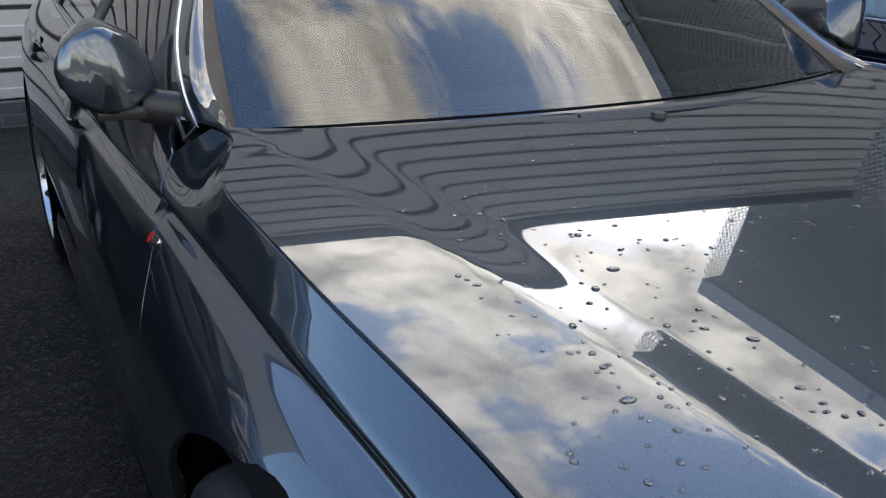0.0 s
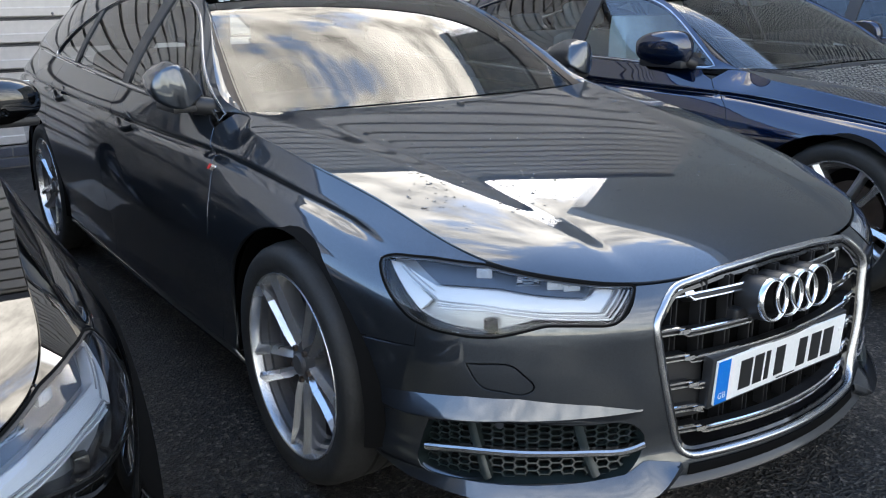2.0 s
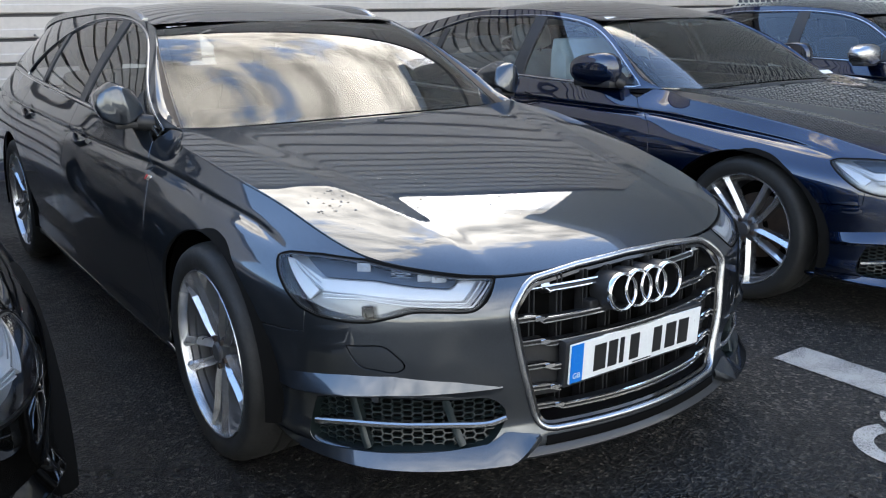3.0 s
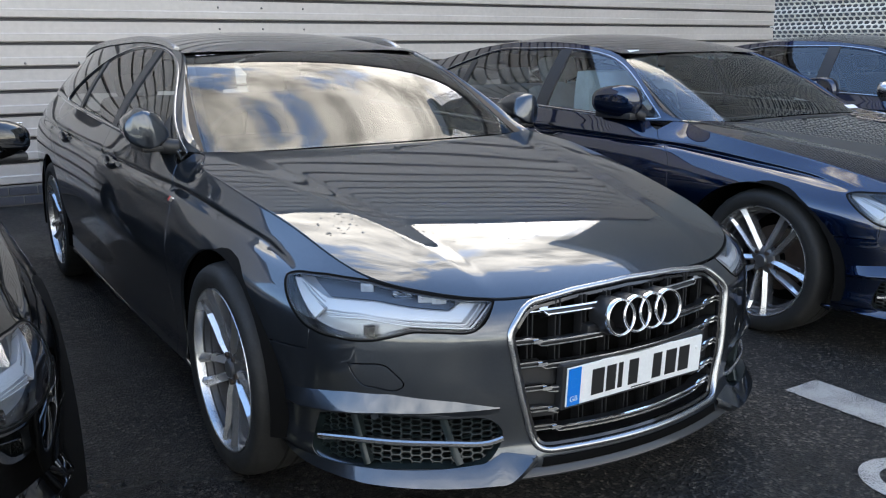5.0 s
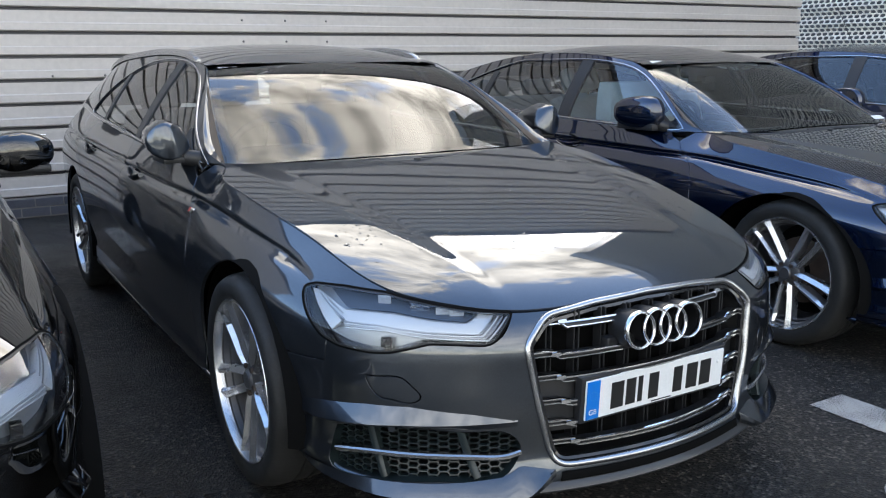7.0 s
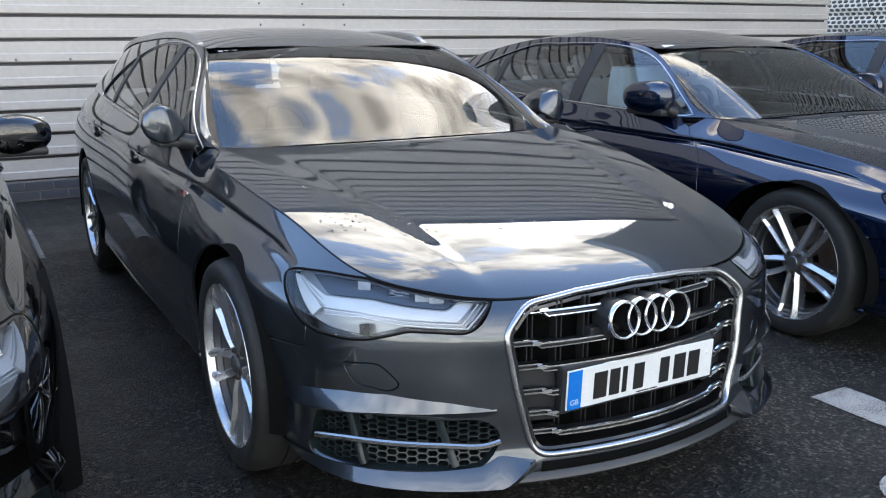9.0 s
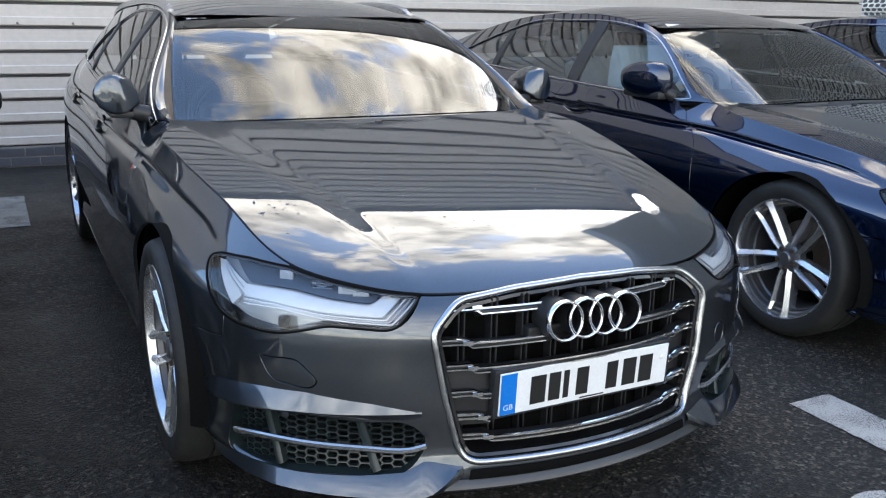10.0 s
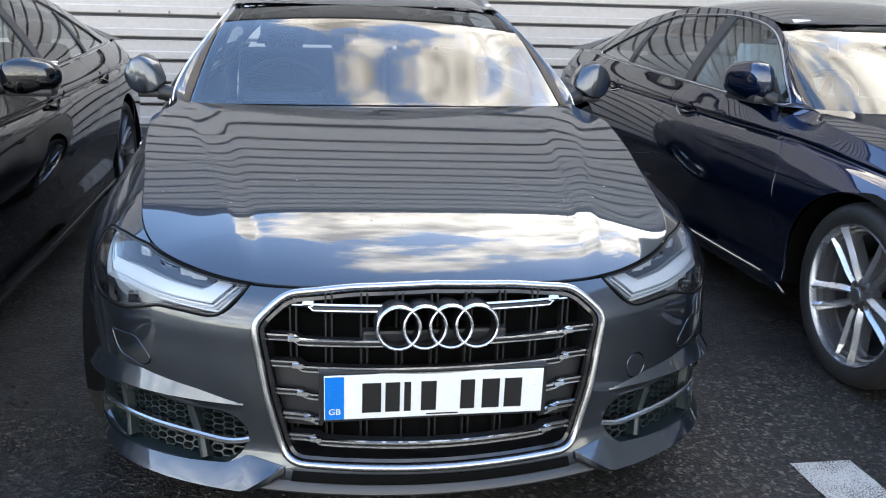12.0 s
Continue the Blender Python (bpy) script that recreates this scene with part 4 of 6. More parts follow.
def headlamp(car, s):
    fn = side_fn(s)
    r = lamp_ring()
    back = panel("headlamp", side_fn(s, 0.05), r, SILVER, car, (), 0.03, 0.0, 0.002, "clear headlamp with white light guides")
    loft_ring("housing", side_fn(s, 0.002), side_fn(s, 0.052), r, GLOSS, back, "black lamp housing")
    panel("surround", side_fn(s, 0.002), r, PLASTIC, back, [shrink(r, 0.0045)], 0.02, 0.0, 0.004, "black seal round the lamp")
    panel("lens", side_fn(s, 0.0), shrink(r, 0.004), LENS, back, (), 0.03, 0.0, 0.002, "clear polycarbonate lens").visible_shadow = False
    # shadow of the shut gap, laid on as a near-black strip
    strip_on("lamp_gap_shade", side_fn(s, 0.0), shrink(r, -0.0015), [(-0.0026, -0.006), (-0.0026, 0.0008), (0.0026, 0.0008), (0.0026, -0.006)], DARK, back, "black strip that paints in the shadow gap round the lamp", closed=True)

    def corners(*pts):
        return [[p, q] for p, q in zip(pts, pts[1:])]
    # the main guide: one arm beside the wheel arch, a long bar, and a short rise beside the grille
    up = [(1.062, 0.703), (0.95, 0.674), (0.843, 0.677), (0.783, 0.676), (0.671, 0.663), (0.576, 0.655), (0.556, 0.663), (0.538, 0.674)]
    low = [(0.498, 0.668), (0.543, 0.629), (0.681, 0.636), (0.834, 0.647), (0.939, 0.647), (1.075, 0.696)]
    band = ring(*corners(*up, *low, up[0]), h=0.012)
    panel("light_guide", side_fn(s, 0.022), band, GUIDE, back, (), 0.02, 0.0, 0.02, "milky white light guide")
    arm = [(1.113, 0.703), (1.080, 0.703), (0.956, 0.644), (0.981, 0.618), (1.04, 0.657)]
    panel("outer_guide", side_fn(s, 0.03), ring(*corners(*arm, arm[0]), h=0.012), GUIDE, back, (), 0.02, 0.0, 0.012, "grey-white outer light guide")
    # bright ridges along the guides
    base = low[:5]
    rim = [(0.460, 0.664), (0.520, 0.613), (0.691, 0.624), (0.81, 0.637), (0.928, 0.632)]
    for k, f in enumerate((0.0, 0.36, 0.68, 1.0)):
        pts = [(a + (c - a) * f, b + (d - b) * f) for (a, b), (c, d) in zip(base, rim)]
        for j, (p, q) in enumerate(zip(pts, pts[1:])):
            strip_on("light_line", side_fn(s, 0.020), [p, q], rod(0.0026 if k else 0.0018, 6), SILVER if k % 2 == 0 else GUIDE, back, "thin bright light line")
    strip_on("light_line", side_fn(s, 0.021), [(0.939, 0.650), (1.066, 0.699)], rod(0.0022, 6), SILVER, back, "thin bright light line")
    strip_on("light_line", side_fn(s, 0.021), [(0.95, 0.664), (1.062, 0.703)], rod(0.0016, 6), SILVER, back, "thin bright light line")
    for p, q in zip(up[1:], up[2:7]):
        strip_on("guide_edge", side_fn(s, 0.021), [p, q], rod(0.0012, 6), SILVER, back, "fine bright edge of the guide")
    # dark upper chamber with its lens blocks
    topr = ring(*corners((1.048, 0.711), *up[1:7], (0.55, 0.677), (0.68, 0.695), (0.83, 0.713), (0.98, 0.718), (1.048, 0.711)), h=0.012)
    panel("upper_chamber", side_fn(s, 0.036), topr, CHAMBER, back, (), 0.02, 0.0, 0.004, "dark chamber behind the lens blocks")
    for k, (u, w) in enumerate(((0.600, 0.026), (0.640, 0.026), (0.710, 0.034), (0.831, 0.024))):
        z = 0.676 + 0.10 * (u - 0.6)
        p, n = normals_of(side_fn(s, 0.03), np.array([u]), np.array([z]))
        t = Vector((-n[0][1], n[0][0], 0)).normalized()
        m = Matrix((t, Vector(n[0]), Vector((0, 0, 1)))).transposed().to_4x4()
        m.translation = Vector(p[0])
        bm = bmesh.new()
        box(bm, -w * 0.75, w * 0.75, -0.012, 0.006, -0.010, 0.012, 0.003)
        bmesh.ops.create_uvsphere(bm, u_segments=14, v_segments=8, radius=0.0115, matrix=Matrix.Diagonal((w * 45, 0.9, 0.85, 1)))
        bmesh.ops.transform(bm, matrix=m, verts=bm.verts)
        part("lens_block", bm, GUIDE if k != 2 else CHROME, back, "small glassy lens block", True)
    p, n = normals_of(side_fn(s, 0.03), np.array([0.80]), np.array([0.606]))
    bm = bmesh.new()
    box(bm, -0.012, 0.012, -0.012, 0.012, -0.014, 0.012, 0.003)
    bmesh.ops.translate(bm, vec=p[0], verts=bm.verts)
    part("marker_bulb", bm, GLOSS, back, "black bulb holder")
    return back


def slat(car, zs, u0, u1, off):
    """One bright grille bar: two fine lips with a notch near each end."""
    q = np.linspace(u0, u1, max(6, int(abs(u1 - u0) / 0.012)))
    notch = np.clip((np.abs(q) - (max(abs(u0), abs(u1)) - 0.075)) / 0.012, 0, 1)
    z = zs - 0.006 * (1 - notch) + 0.004 * notch
    fn = lambda u, v: shell(u, v, off)
    p, n = normals_of(fn, q, z)
    body = sweep("grille_bar", p, n, [(-0.0065, -0.03), (-0.0065, 0.0), (-0.004, 0.002), (0.004, 0.002), (0.0065, 0.0), (0.0065, -0.03)], PLASTIC, car, "black grille bar with bright lips")
    for dz, w in ((0.0055, 0.0042), (-0.0062, 0.0030)):
        p2, n2 = normals_of(fn, q, z + dz)
        sweep("bright_lip", p2 + n2 * 0.004, n2, rod(w, 6), CHROME, body, "chrome lip")
    e = np.linspace(max(abs(u0), abs(u1)) - 0.078, max(abs(u0), abs(u1)) - 0.052, 4)
    for s in {np.sign(u0), np.sign(u1)} - {0.0}:
        p3, n3 = normals_of(fn, s * e, 0 * e + zs + 0.001)
        sweep("clip", p3 + n3 * 0.006, n3, [(-0.007, 0), (-0.005, 0.005), (0.005, 0.005), (0.007, 0)], CHROME, body, "chrome clip")


def grille(car, plate=True):
    r = grille_ring()
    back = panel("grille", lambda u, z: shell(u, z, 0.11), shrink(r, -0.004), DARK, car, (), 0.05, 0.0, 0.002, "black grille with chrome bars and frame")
    loft_ring("throat", shell, lambda u, z: shell(u, z, 0.112), r, PLASTIC, back, "black plastic throat")
    p, n = normals_of(shell, r[:, 0], r[:, 1])
    sweep("frame", p, n, [(-0.009, -0.01), (-0.0095, 0.002), (-0.0075, 0.006), (-0.003, 0.0085), (0.0015, 0.0085), (0.0055, 0.006), (0.008, 0.002), (0.0085, -0.012)], SATIN, back, "broad chrome grille frame", closed=True)
    sweep("inner_frame", p - n * 0.012, n, [(0.012, -0.01), (0.012, 0.004), (0.020, 0.001), (0.020, -0.01)] if area2(r) > 0 else [(-0.012, -0.01), (-0.012, 0.004), (-0.020, 0.001), (-0.020, -0.01)], GLOSS, back, "black inner lip", closed=True)

    def half_at(z):
        zz = [b for a, b in GRILLE[3:9]]
        uu = [a for a, b in GRILLE[3:9]]
        return float(np.interp(z, zz[::-1], uu[::-1])) - 0.020
    for z in (0.637, 0.561):
        h = half_at(z)
        for s in (-1, 1):
            slat(back, z, s * 0.125, s * h, 0.028)
    for z in (0.499, 0.318):
        h = half_at(z)
        slat(back, z, -h, h, 0.024)
    for z in (0.433, 0.372):
        h = half_at(z)
        for s in (-1, 1):
            slat(back, z, s * 0.275, s * h, 0.024)
            # solid blanking panels beside the plate
            if z > 0.4:
                q = ring([(s * 0.27, 0.345), (s * (half_at(0.345) + 0.004), 0.345)], [(s * (half_at(0.345) + 0.004), 0.345), (s * (half_at(0.485) + 0.004), 0.485)], [(s * (half_at(0.485) + 0.004), 0.485), (s * 0.27, 0.485)],
                         [(s * 0.27, 0.485), (s * 0.27, 0.345)], h=0.02)
                panel("blanking_panel", lambda u, z: shell(u, z, 0.04), q, PLASTIC, back, (), 0.04, 0.0, 0.01, "plain black panel")
    for k in range(-4, 5):
        for d in (-0.007, 0.007):
            u = k * 0.082 + d
            if abs(u) < 0.37:
                bm = bmesh.new()
                c = shell(np.array([u]), np.array([0.5]), 0.06)[0]
                box(bm, u - 0.0022, u + 0.0022, c[1] + 0.0, c[1] + 0.03, 0.29, 0.665, 0.001)
                part("grille_rib", bm, PLASTIC, back)
    bm = bmesh.new()
    box(bm, -0.17, 0.17, 0.015, 0.05, 0.542, 0.585, 0.008)
    part("badge_carrier", bm, PLASTIC, back, "black carrier behind the rings")
    # four plain linked rings
    for k in range(4):
        bm = bmesh.new()
        place = Matrix.Translation((-0.0906 + 0.0604 * k, -0.024 + 0.0006 * k, 0.606)) @ Matrix.Rotation(radians(-6), 4, "X") @ Matrix.Rotation(math.pi / 2, 4, "Z")
        lathe(bm, [(0.0436, 0.004), (0.0436, -0.002), (0.0452, -0.007), (0.0476, -0.0098), (0.0494, -0.0098), (0.0518, -0.007), (0.0534, -0.002), (0.0534, 0.004), (0.0436, 0.004)], n=48)
        bmesh.ops.transform(bm, matrix=place, verts=bm.verts)
        base = bmesh.new()
        lathe(base, [(0.0445, 0.0042), (0.0445, 0.06), (0.0525, 0.07), (0.0527, 0.0042)], n=40)
        bmesh.ops.transform(base, matrix=place, verts=base.verts)
        part("ring_base", base, PLASTIC, back, "black stem behind the ring", True, 60)
        part("chrome_ring", bm, RINGS, back, "plain chrome ring", True, 60)
    return back


def number_plate():
    m = Matrix.Translation((0, -0.006, 0.4315)) @ Matrix.Rotation(radians(3.5), 4, "X")
    bm = bmesh.new()
    box(bm, -0.26, 0.26, -0.003, 0.003, -0.0565, 0.0565, 0.002)
    plate = part("number_plate", bm, PLATE_WHITE)
    plate.matrix_basis = m
    tagged(plate, "white number plate with blue band and dark bars", "number plate")

    def bar(name, x0, x1, z0, z1, mat, label, dy=0.0):
        bm = bmesh.new()
        box(bm, x0, x1, -0.0046 - dy, -0.0031, z0, z1)
        return part(name, bm, mat, plate, label)
    bar("blue_band", -0.258, -0.214, -0.0545, 0.0545, PLATE_BLUE, "blue side band")
    bm = bmesh.new()
    box(bm, -0.272, 0.272, 0.0035, 0.03, -0.066, 0.064, 0.003)
    part("plate_holder", bm, PLASTIC, plate, "black plate holder")
    xs = [-0.172, -0.118, -0.074, -0.034, 0.060, 0.112, 0.166]
    ws = [0.044, 0.034, 0.016, 0.036, 0.034, 0.042, 0.042]
    for x, w in zip(xs, ws):
        bar("dark_bar", x, x + w, -0.040, 0.036, PLATE_BLACK, "")
    bar("small_print", -0.02, 0.055, -0.0515, -0.0485, PLATE_BLACK, "thin line of tiny print")
    txt = bpy.data.curves.new("letters", "FONT")
    txt.body, txt.size, txt.align_x = "GB", 0.022, "CENTER"
    tmp = new("country_letters", txt)
    me = bpy.data.meshes.new_from_object(tmp.evaluated_get(bpy.context.evaluated_depsgraph_get()))
    bpy.data.objects.remove(tmp)
    me.materials.clear()
    me.materials.append(PLATE_WHITE)
    ob = new("country_letters", me)
    ob.parent, ob.matrix_basis = plate, pose(-0.236, -0.0052, -0.042, 90)
    for k in range(12):
        a = 2 * math.pi * k / 12
        bm = bmesh.new()
        bmesh.ops.create_circle(bm, cap_ends=True, segments=6, radius=0.0017, matrix=Matrix.Translation((-0.236 + 0.0125 * math.sin(a), -0.0052, 0.012 + 0.0125 * math.cos(a))) @ Matrix.Rotation(math.pi / 2, 4, "X"))
        part("star", bm, material("star_blue", (0.05, 0.22, 0.6), 0.5) if k == 0 else bpy.data.materials["star_blue"], plate)
    bm = bmesh.new()
    bmesh.ops.create_uvsphere(bm, u_segments=10, v_segments=6, radius=0.006, matrix=Matrix.Translation((0.238, -0.003, 0.02)) @ Matrix.Diagonal((1, 0.5, 1, 1)))
    part("screw_cap", bm, PLATE_WHITE, plate, "", True)


def lower_intakes(car, bump, paint):
    for s in (-1, 1):
        r = ring(FOG + [FOG[0]], h=0.02)
        fn = side_fn(s)
        back = panel("lower_intake", side_fn(s, 0.055), r, DARK, bump, (), 0.05, 0.0, 0.002, "black honeycomb intake with chrome strip")
        loft_ring("intake_wall", fn, side_fn(s, 0.057), r, HEXBLACK, back, "black intake wall")
        # honeycomb
        w, h = 0.0185, 0.0082
        seen, ends = set(), []
        cells = np.array([(0.42 + i * w * 1.5, 0.235 + j * h * 2 + (h if i % 2 else 0)) for i in range(-2, 40) for j in range(-2, 40)])
        for cu, cz in cells[inside(cells, r)]:
            corner = [(cu + w * a, cz + h * b) for a, b in ((-0.65, -1), (0.65, -1), (1, 0), (0.65, 1), (-0.65, 1), (-1, 0))]
            for k in range(6):
                a, b = corner[k], corner[(k + 1) % 6]
                key = (round(a[0] + b[0], 3), round(a[1] + b[1], 3))
                if key not in seen:
                    seen.add(key)
                    ends += [(a[0], a[1] - 0.0015), (b[0], b[1] - 0.0015), (b[0], b[1] + 0.0015), (a[0], a[1] + 0.0015)]
        q = np.array(ends)
        near, deep = shell(s * q[:, 0], q[:, 1], 0.030), shell(s * q[:, 0], q[:, 1], 0.045)
        m = len(q)
        faces = [f for k in range(0, m, 4) for f in ((k, k + 1, k + 2, k + 3), (m + k, m + k + 1, k + 1, k), (k + 3, k + 2, m + k + 2, m + k + 3))]
        mesh_object("honeycomb", np.vstack([near, deep]), faces, HEXBLACK, back, "black honeycomb grid", False)
        strip_on("chrome_strip", side_fn(s, 0.006), [(0.958, 0.292), (0.86, 0.308), (0.75, 0.312), (0.65, 0.310), (0.55, 0.304), (0.47, 0.302), (0.437, 0.311)], [(-0.008, -0.012), (-0.008, 0.004), (-0.004, 0.008), (0.004, 0.008), (0.008, 0.004), (0.008, -0.012)], SATIN, back,
                 "satin chrome strip across the intake")
        for pts in ([(0.845, 0.392), (0.825, 0.315), (0.80, 0.245)], [(0.600, 0.384), (0.578, 0.312), (0.555, 0.25)]):
            strip_on("strut", side_fn(s, 0.012), pts, [(-0.010, -0.02), (-0.010, 0.002), (-0.003, 0.006), (0.003, 0.006), (0.010, 0.002), (0.010, -0.02)], HEXBLACK, back, "black slanting strut")
        # fin over the intake: a sharp ledge that runs out beside the grille
        us = np.linspace(0.45, 1.085, 44)
        hi = np.interp(us, [0.45, 0.565, 0.732, 0.85, 0.96, 1.085], [0.402, 0.427, 0.448, 0.444, 0.430, 0.412])
        lo = np.interp(us, [0.45, 0.596, 0.75, 0.914, 1.085], [0.400, 0.403, 0.404, 0.392, 0.375])
        out = np.interp(us, [0.45, 0.6, 0.9, 1.0, 1.085], [0.0, -0.010, -0.028, -0.026, -0.004])
        rows = [shell(s * us, hi, -0.0005), shell(s * us, lo + 0.004, out), shell(s * us, lo, out - 0.0015), shell(s * us, lo - 0.004, out), shell(s * us, lo - 0.016, -0.001)]
        k = len(us)
        mesh_fin = bmesh.new()
        vs = [mesh_fin.verts.new(tuple(v)) for v in np.vstack(rows)]
        for j in range(4):
            for i in range(k - 1):
                mesh_fin.faces.new([vs[j * k + i], vs[j * k + i + 1], vs[(j + 1) * k + i + 1], vs[(j + 1) * k + i]])
        part("bumper_fin", mesh_fin, paint, bump, "", True, 35)
        # parking sensor
        p, n = normals_of(side_fn(s, -0.016), np.array([0.772]), np.array([0.393]))
        bm = bmesh.new()
        bmesh.ops.create_cone(bm, cap_ends=True, segments=18, radius1=0.011, radius2=0.010, depth=0.006, matrix=Matrix.Translation(p[0]) @ Vector(n[0]).to_track_quat("Z", "Y").to_matrix().to_4x4())
        part("parking_sensor", bm, paint, bump, "round parking sensor", True)
        # blade below the intake: rises to a point beside the grille
        us = np.linspace(0.350, 1.13, 50)
        inner = np.interp(us, [0.350, 0.44, 0.49, 0.60, 0.87, 1.13], [0.258, 0.276, 0.252, 0.244, 0.236, 0.232])
        lip = np.interp(us, [0.350, 0.44, 0.60, 0.87, 1.13], [0.252, 0.196, 0.194, 0.198, 0.205])
        out = np.interp(us, [0.350, 0.44, 0.80, 1.0, 1.13], [-0.006, -0.050, -0.048, -0.03, -0.004])
        rows = [shell(s * us, inner + 0.001, -0.002), shell(s * us, lip + 0.6 * (inner - lip), out * 0.45), shell(s * us, lip + 0.010, out), shell(s * us, lip - 0.004, out - 0.001), shell(s * us, lip - 0.012, out * 0.8), shell(s * us, lip - 0.03, 0.03 + 0 * us)]
        k = len(us)
        verts = np.vstack(rows)
        faces = [(j * k + i, j * k + i + 1, (j + 1) * k + i + 1, (j + 1) * k + i) for j in range(5) for i in range(k - 1)]
        bm = bmesh.new()
        vs = [bm.verts.new(tuple(v)) for v in verts]
        for f in faces:
            bm.faces.new([vs[i] for i in f])
        part("bumper_blade", bm, paint, bump, "", True, 38)
    # no opening is cut: a near-black sheet stands in for the slot's shade
    q = ring([(-0.335, 0.226), (0.335, 0.226)], [(0.335, 0.226), (0.33, 0.251)], [(0.33, 0.251), (-0.33, 0.251)], [(-0.33, 0.251), (-0.335, 0.226)], h=0.03)
    panel("lower_slot_shade", lambda u, z: shell(u, z, -0.003), q, DARK, bump, (), 0.02, 0.0, 0.004, "black sheet that paints in the dark slot under the grille")
    us = np.linspace(-0.42, 0.42, 40)
    p, n = normals_of(lambda u, z: shell(u, z, -0.012), us, 0 * us + 0.207)
    sweep("splitter", p, n, [(-0.010, -0.03), (-0.010, 0.0), (-0.004, 0.009), (0.004, 0.008), (0.009, -0.002), (0.009, -0.03)], GREY_SATIN, bump, "grey front lip")


GREY_SATIN = material("grey_satin", (0.04, 0.041, 0.043), 0.4, 0.4, 0.3)


FOLDED = ((0.893, 1.615, 1.098), (0.868, 1.595, 0.957), (0.800, 1.635, 1.003), (0.832, 1.665, 1.078), (0.945, 1.645, 1.078), (0.970, 1.665, 1.032), (0.958, 1.650, 0.985), (0.915, 1.620, 0.958),
          (0.932, 1.86, 1.062), (0.942, 1.86, 1.020), (0.912, 1.84, 0.972), (0.872, 1.88, 1.052), (0.858, 1.87, 0.990), (0.900, 1.73, 1.110), (0.862, 1.75, 1.092))


def folded_mirror(car, s, paint):
    """A faceted door mirror swung back beside the window: its end facet faces forwards."""
    bm = bmesh.new()
    for p in FOLDED:
        bm.verts.new((s * p[0], p[1], p[2]))
    hull = bmesh.ops.convex_hull(bm, input=bm.verts)
    bmesh.ops.delete(bm, geom=[g for g in hull["geom_interior"] if isinstance(g, bmesh.types.BMVert)], context="VERTS")
    bmesh.ops.dissolve_limit(bm, angle_limit=radians(4), verts=bm.verts, edges=bm.edges)
    bmesh.ops.bevel(bm, geom=bm.edges, offset=0.011, segments=3, profile=0.5, affect="EDGES", clamp_overlap=True)
    m = part("door_mirror", bm, paint, car, "folded door mirror in body colour", True, 60)
    bm = bmesh.new()
    box(bm, 0.83, 0.915, 1.625, 1.80, 0.944, 0.968, 0.010)
    if s < 0:
        bmesh.ops.scale(bm, vec=(-1, 1, 1), verts=bm.verts)
    part("mirror_base", bm, PLASTIC, m, "black lower half of the mirror", True)
    foot = [(s * x, y, z) for x, y, z in ((0.755, 1.63, 0.945), (0.79, 1.63, 0.957), (0.84, 1.65, 0.965))]
    sweep("mirror_foot", foot, [(0, -1, 0)] * 3, rod(0.030, 12, 0.8), PLASTIC, m, "black mirror foot")


def mirror_corner(car, cab, s, y0):
    """The corner piece of the window behind a mirror's foot."""
    fn = lambda y, z: cab.side(y, z) * (s, 1, 1) + np.array((s * 0.002, 0, 0))
    t = lambda y: float(top_z(u_of_y(y))) + 0.02
    q = ring([(y0, t(y0)), (y0 + 0.16, t(y0 + 0.16))], [(y0 + 0.16, t(y0 + 0.16)), (y0 + 0.16, 1.065)], [(y0 + 0.16, 1.065), (y0, t(y0))], h=0.02)
    panel("mirror_triangle", fn, q, PLASTIC, car, (), 0.03, 0.002, 0.006, "black corner piece by the mirror")


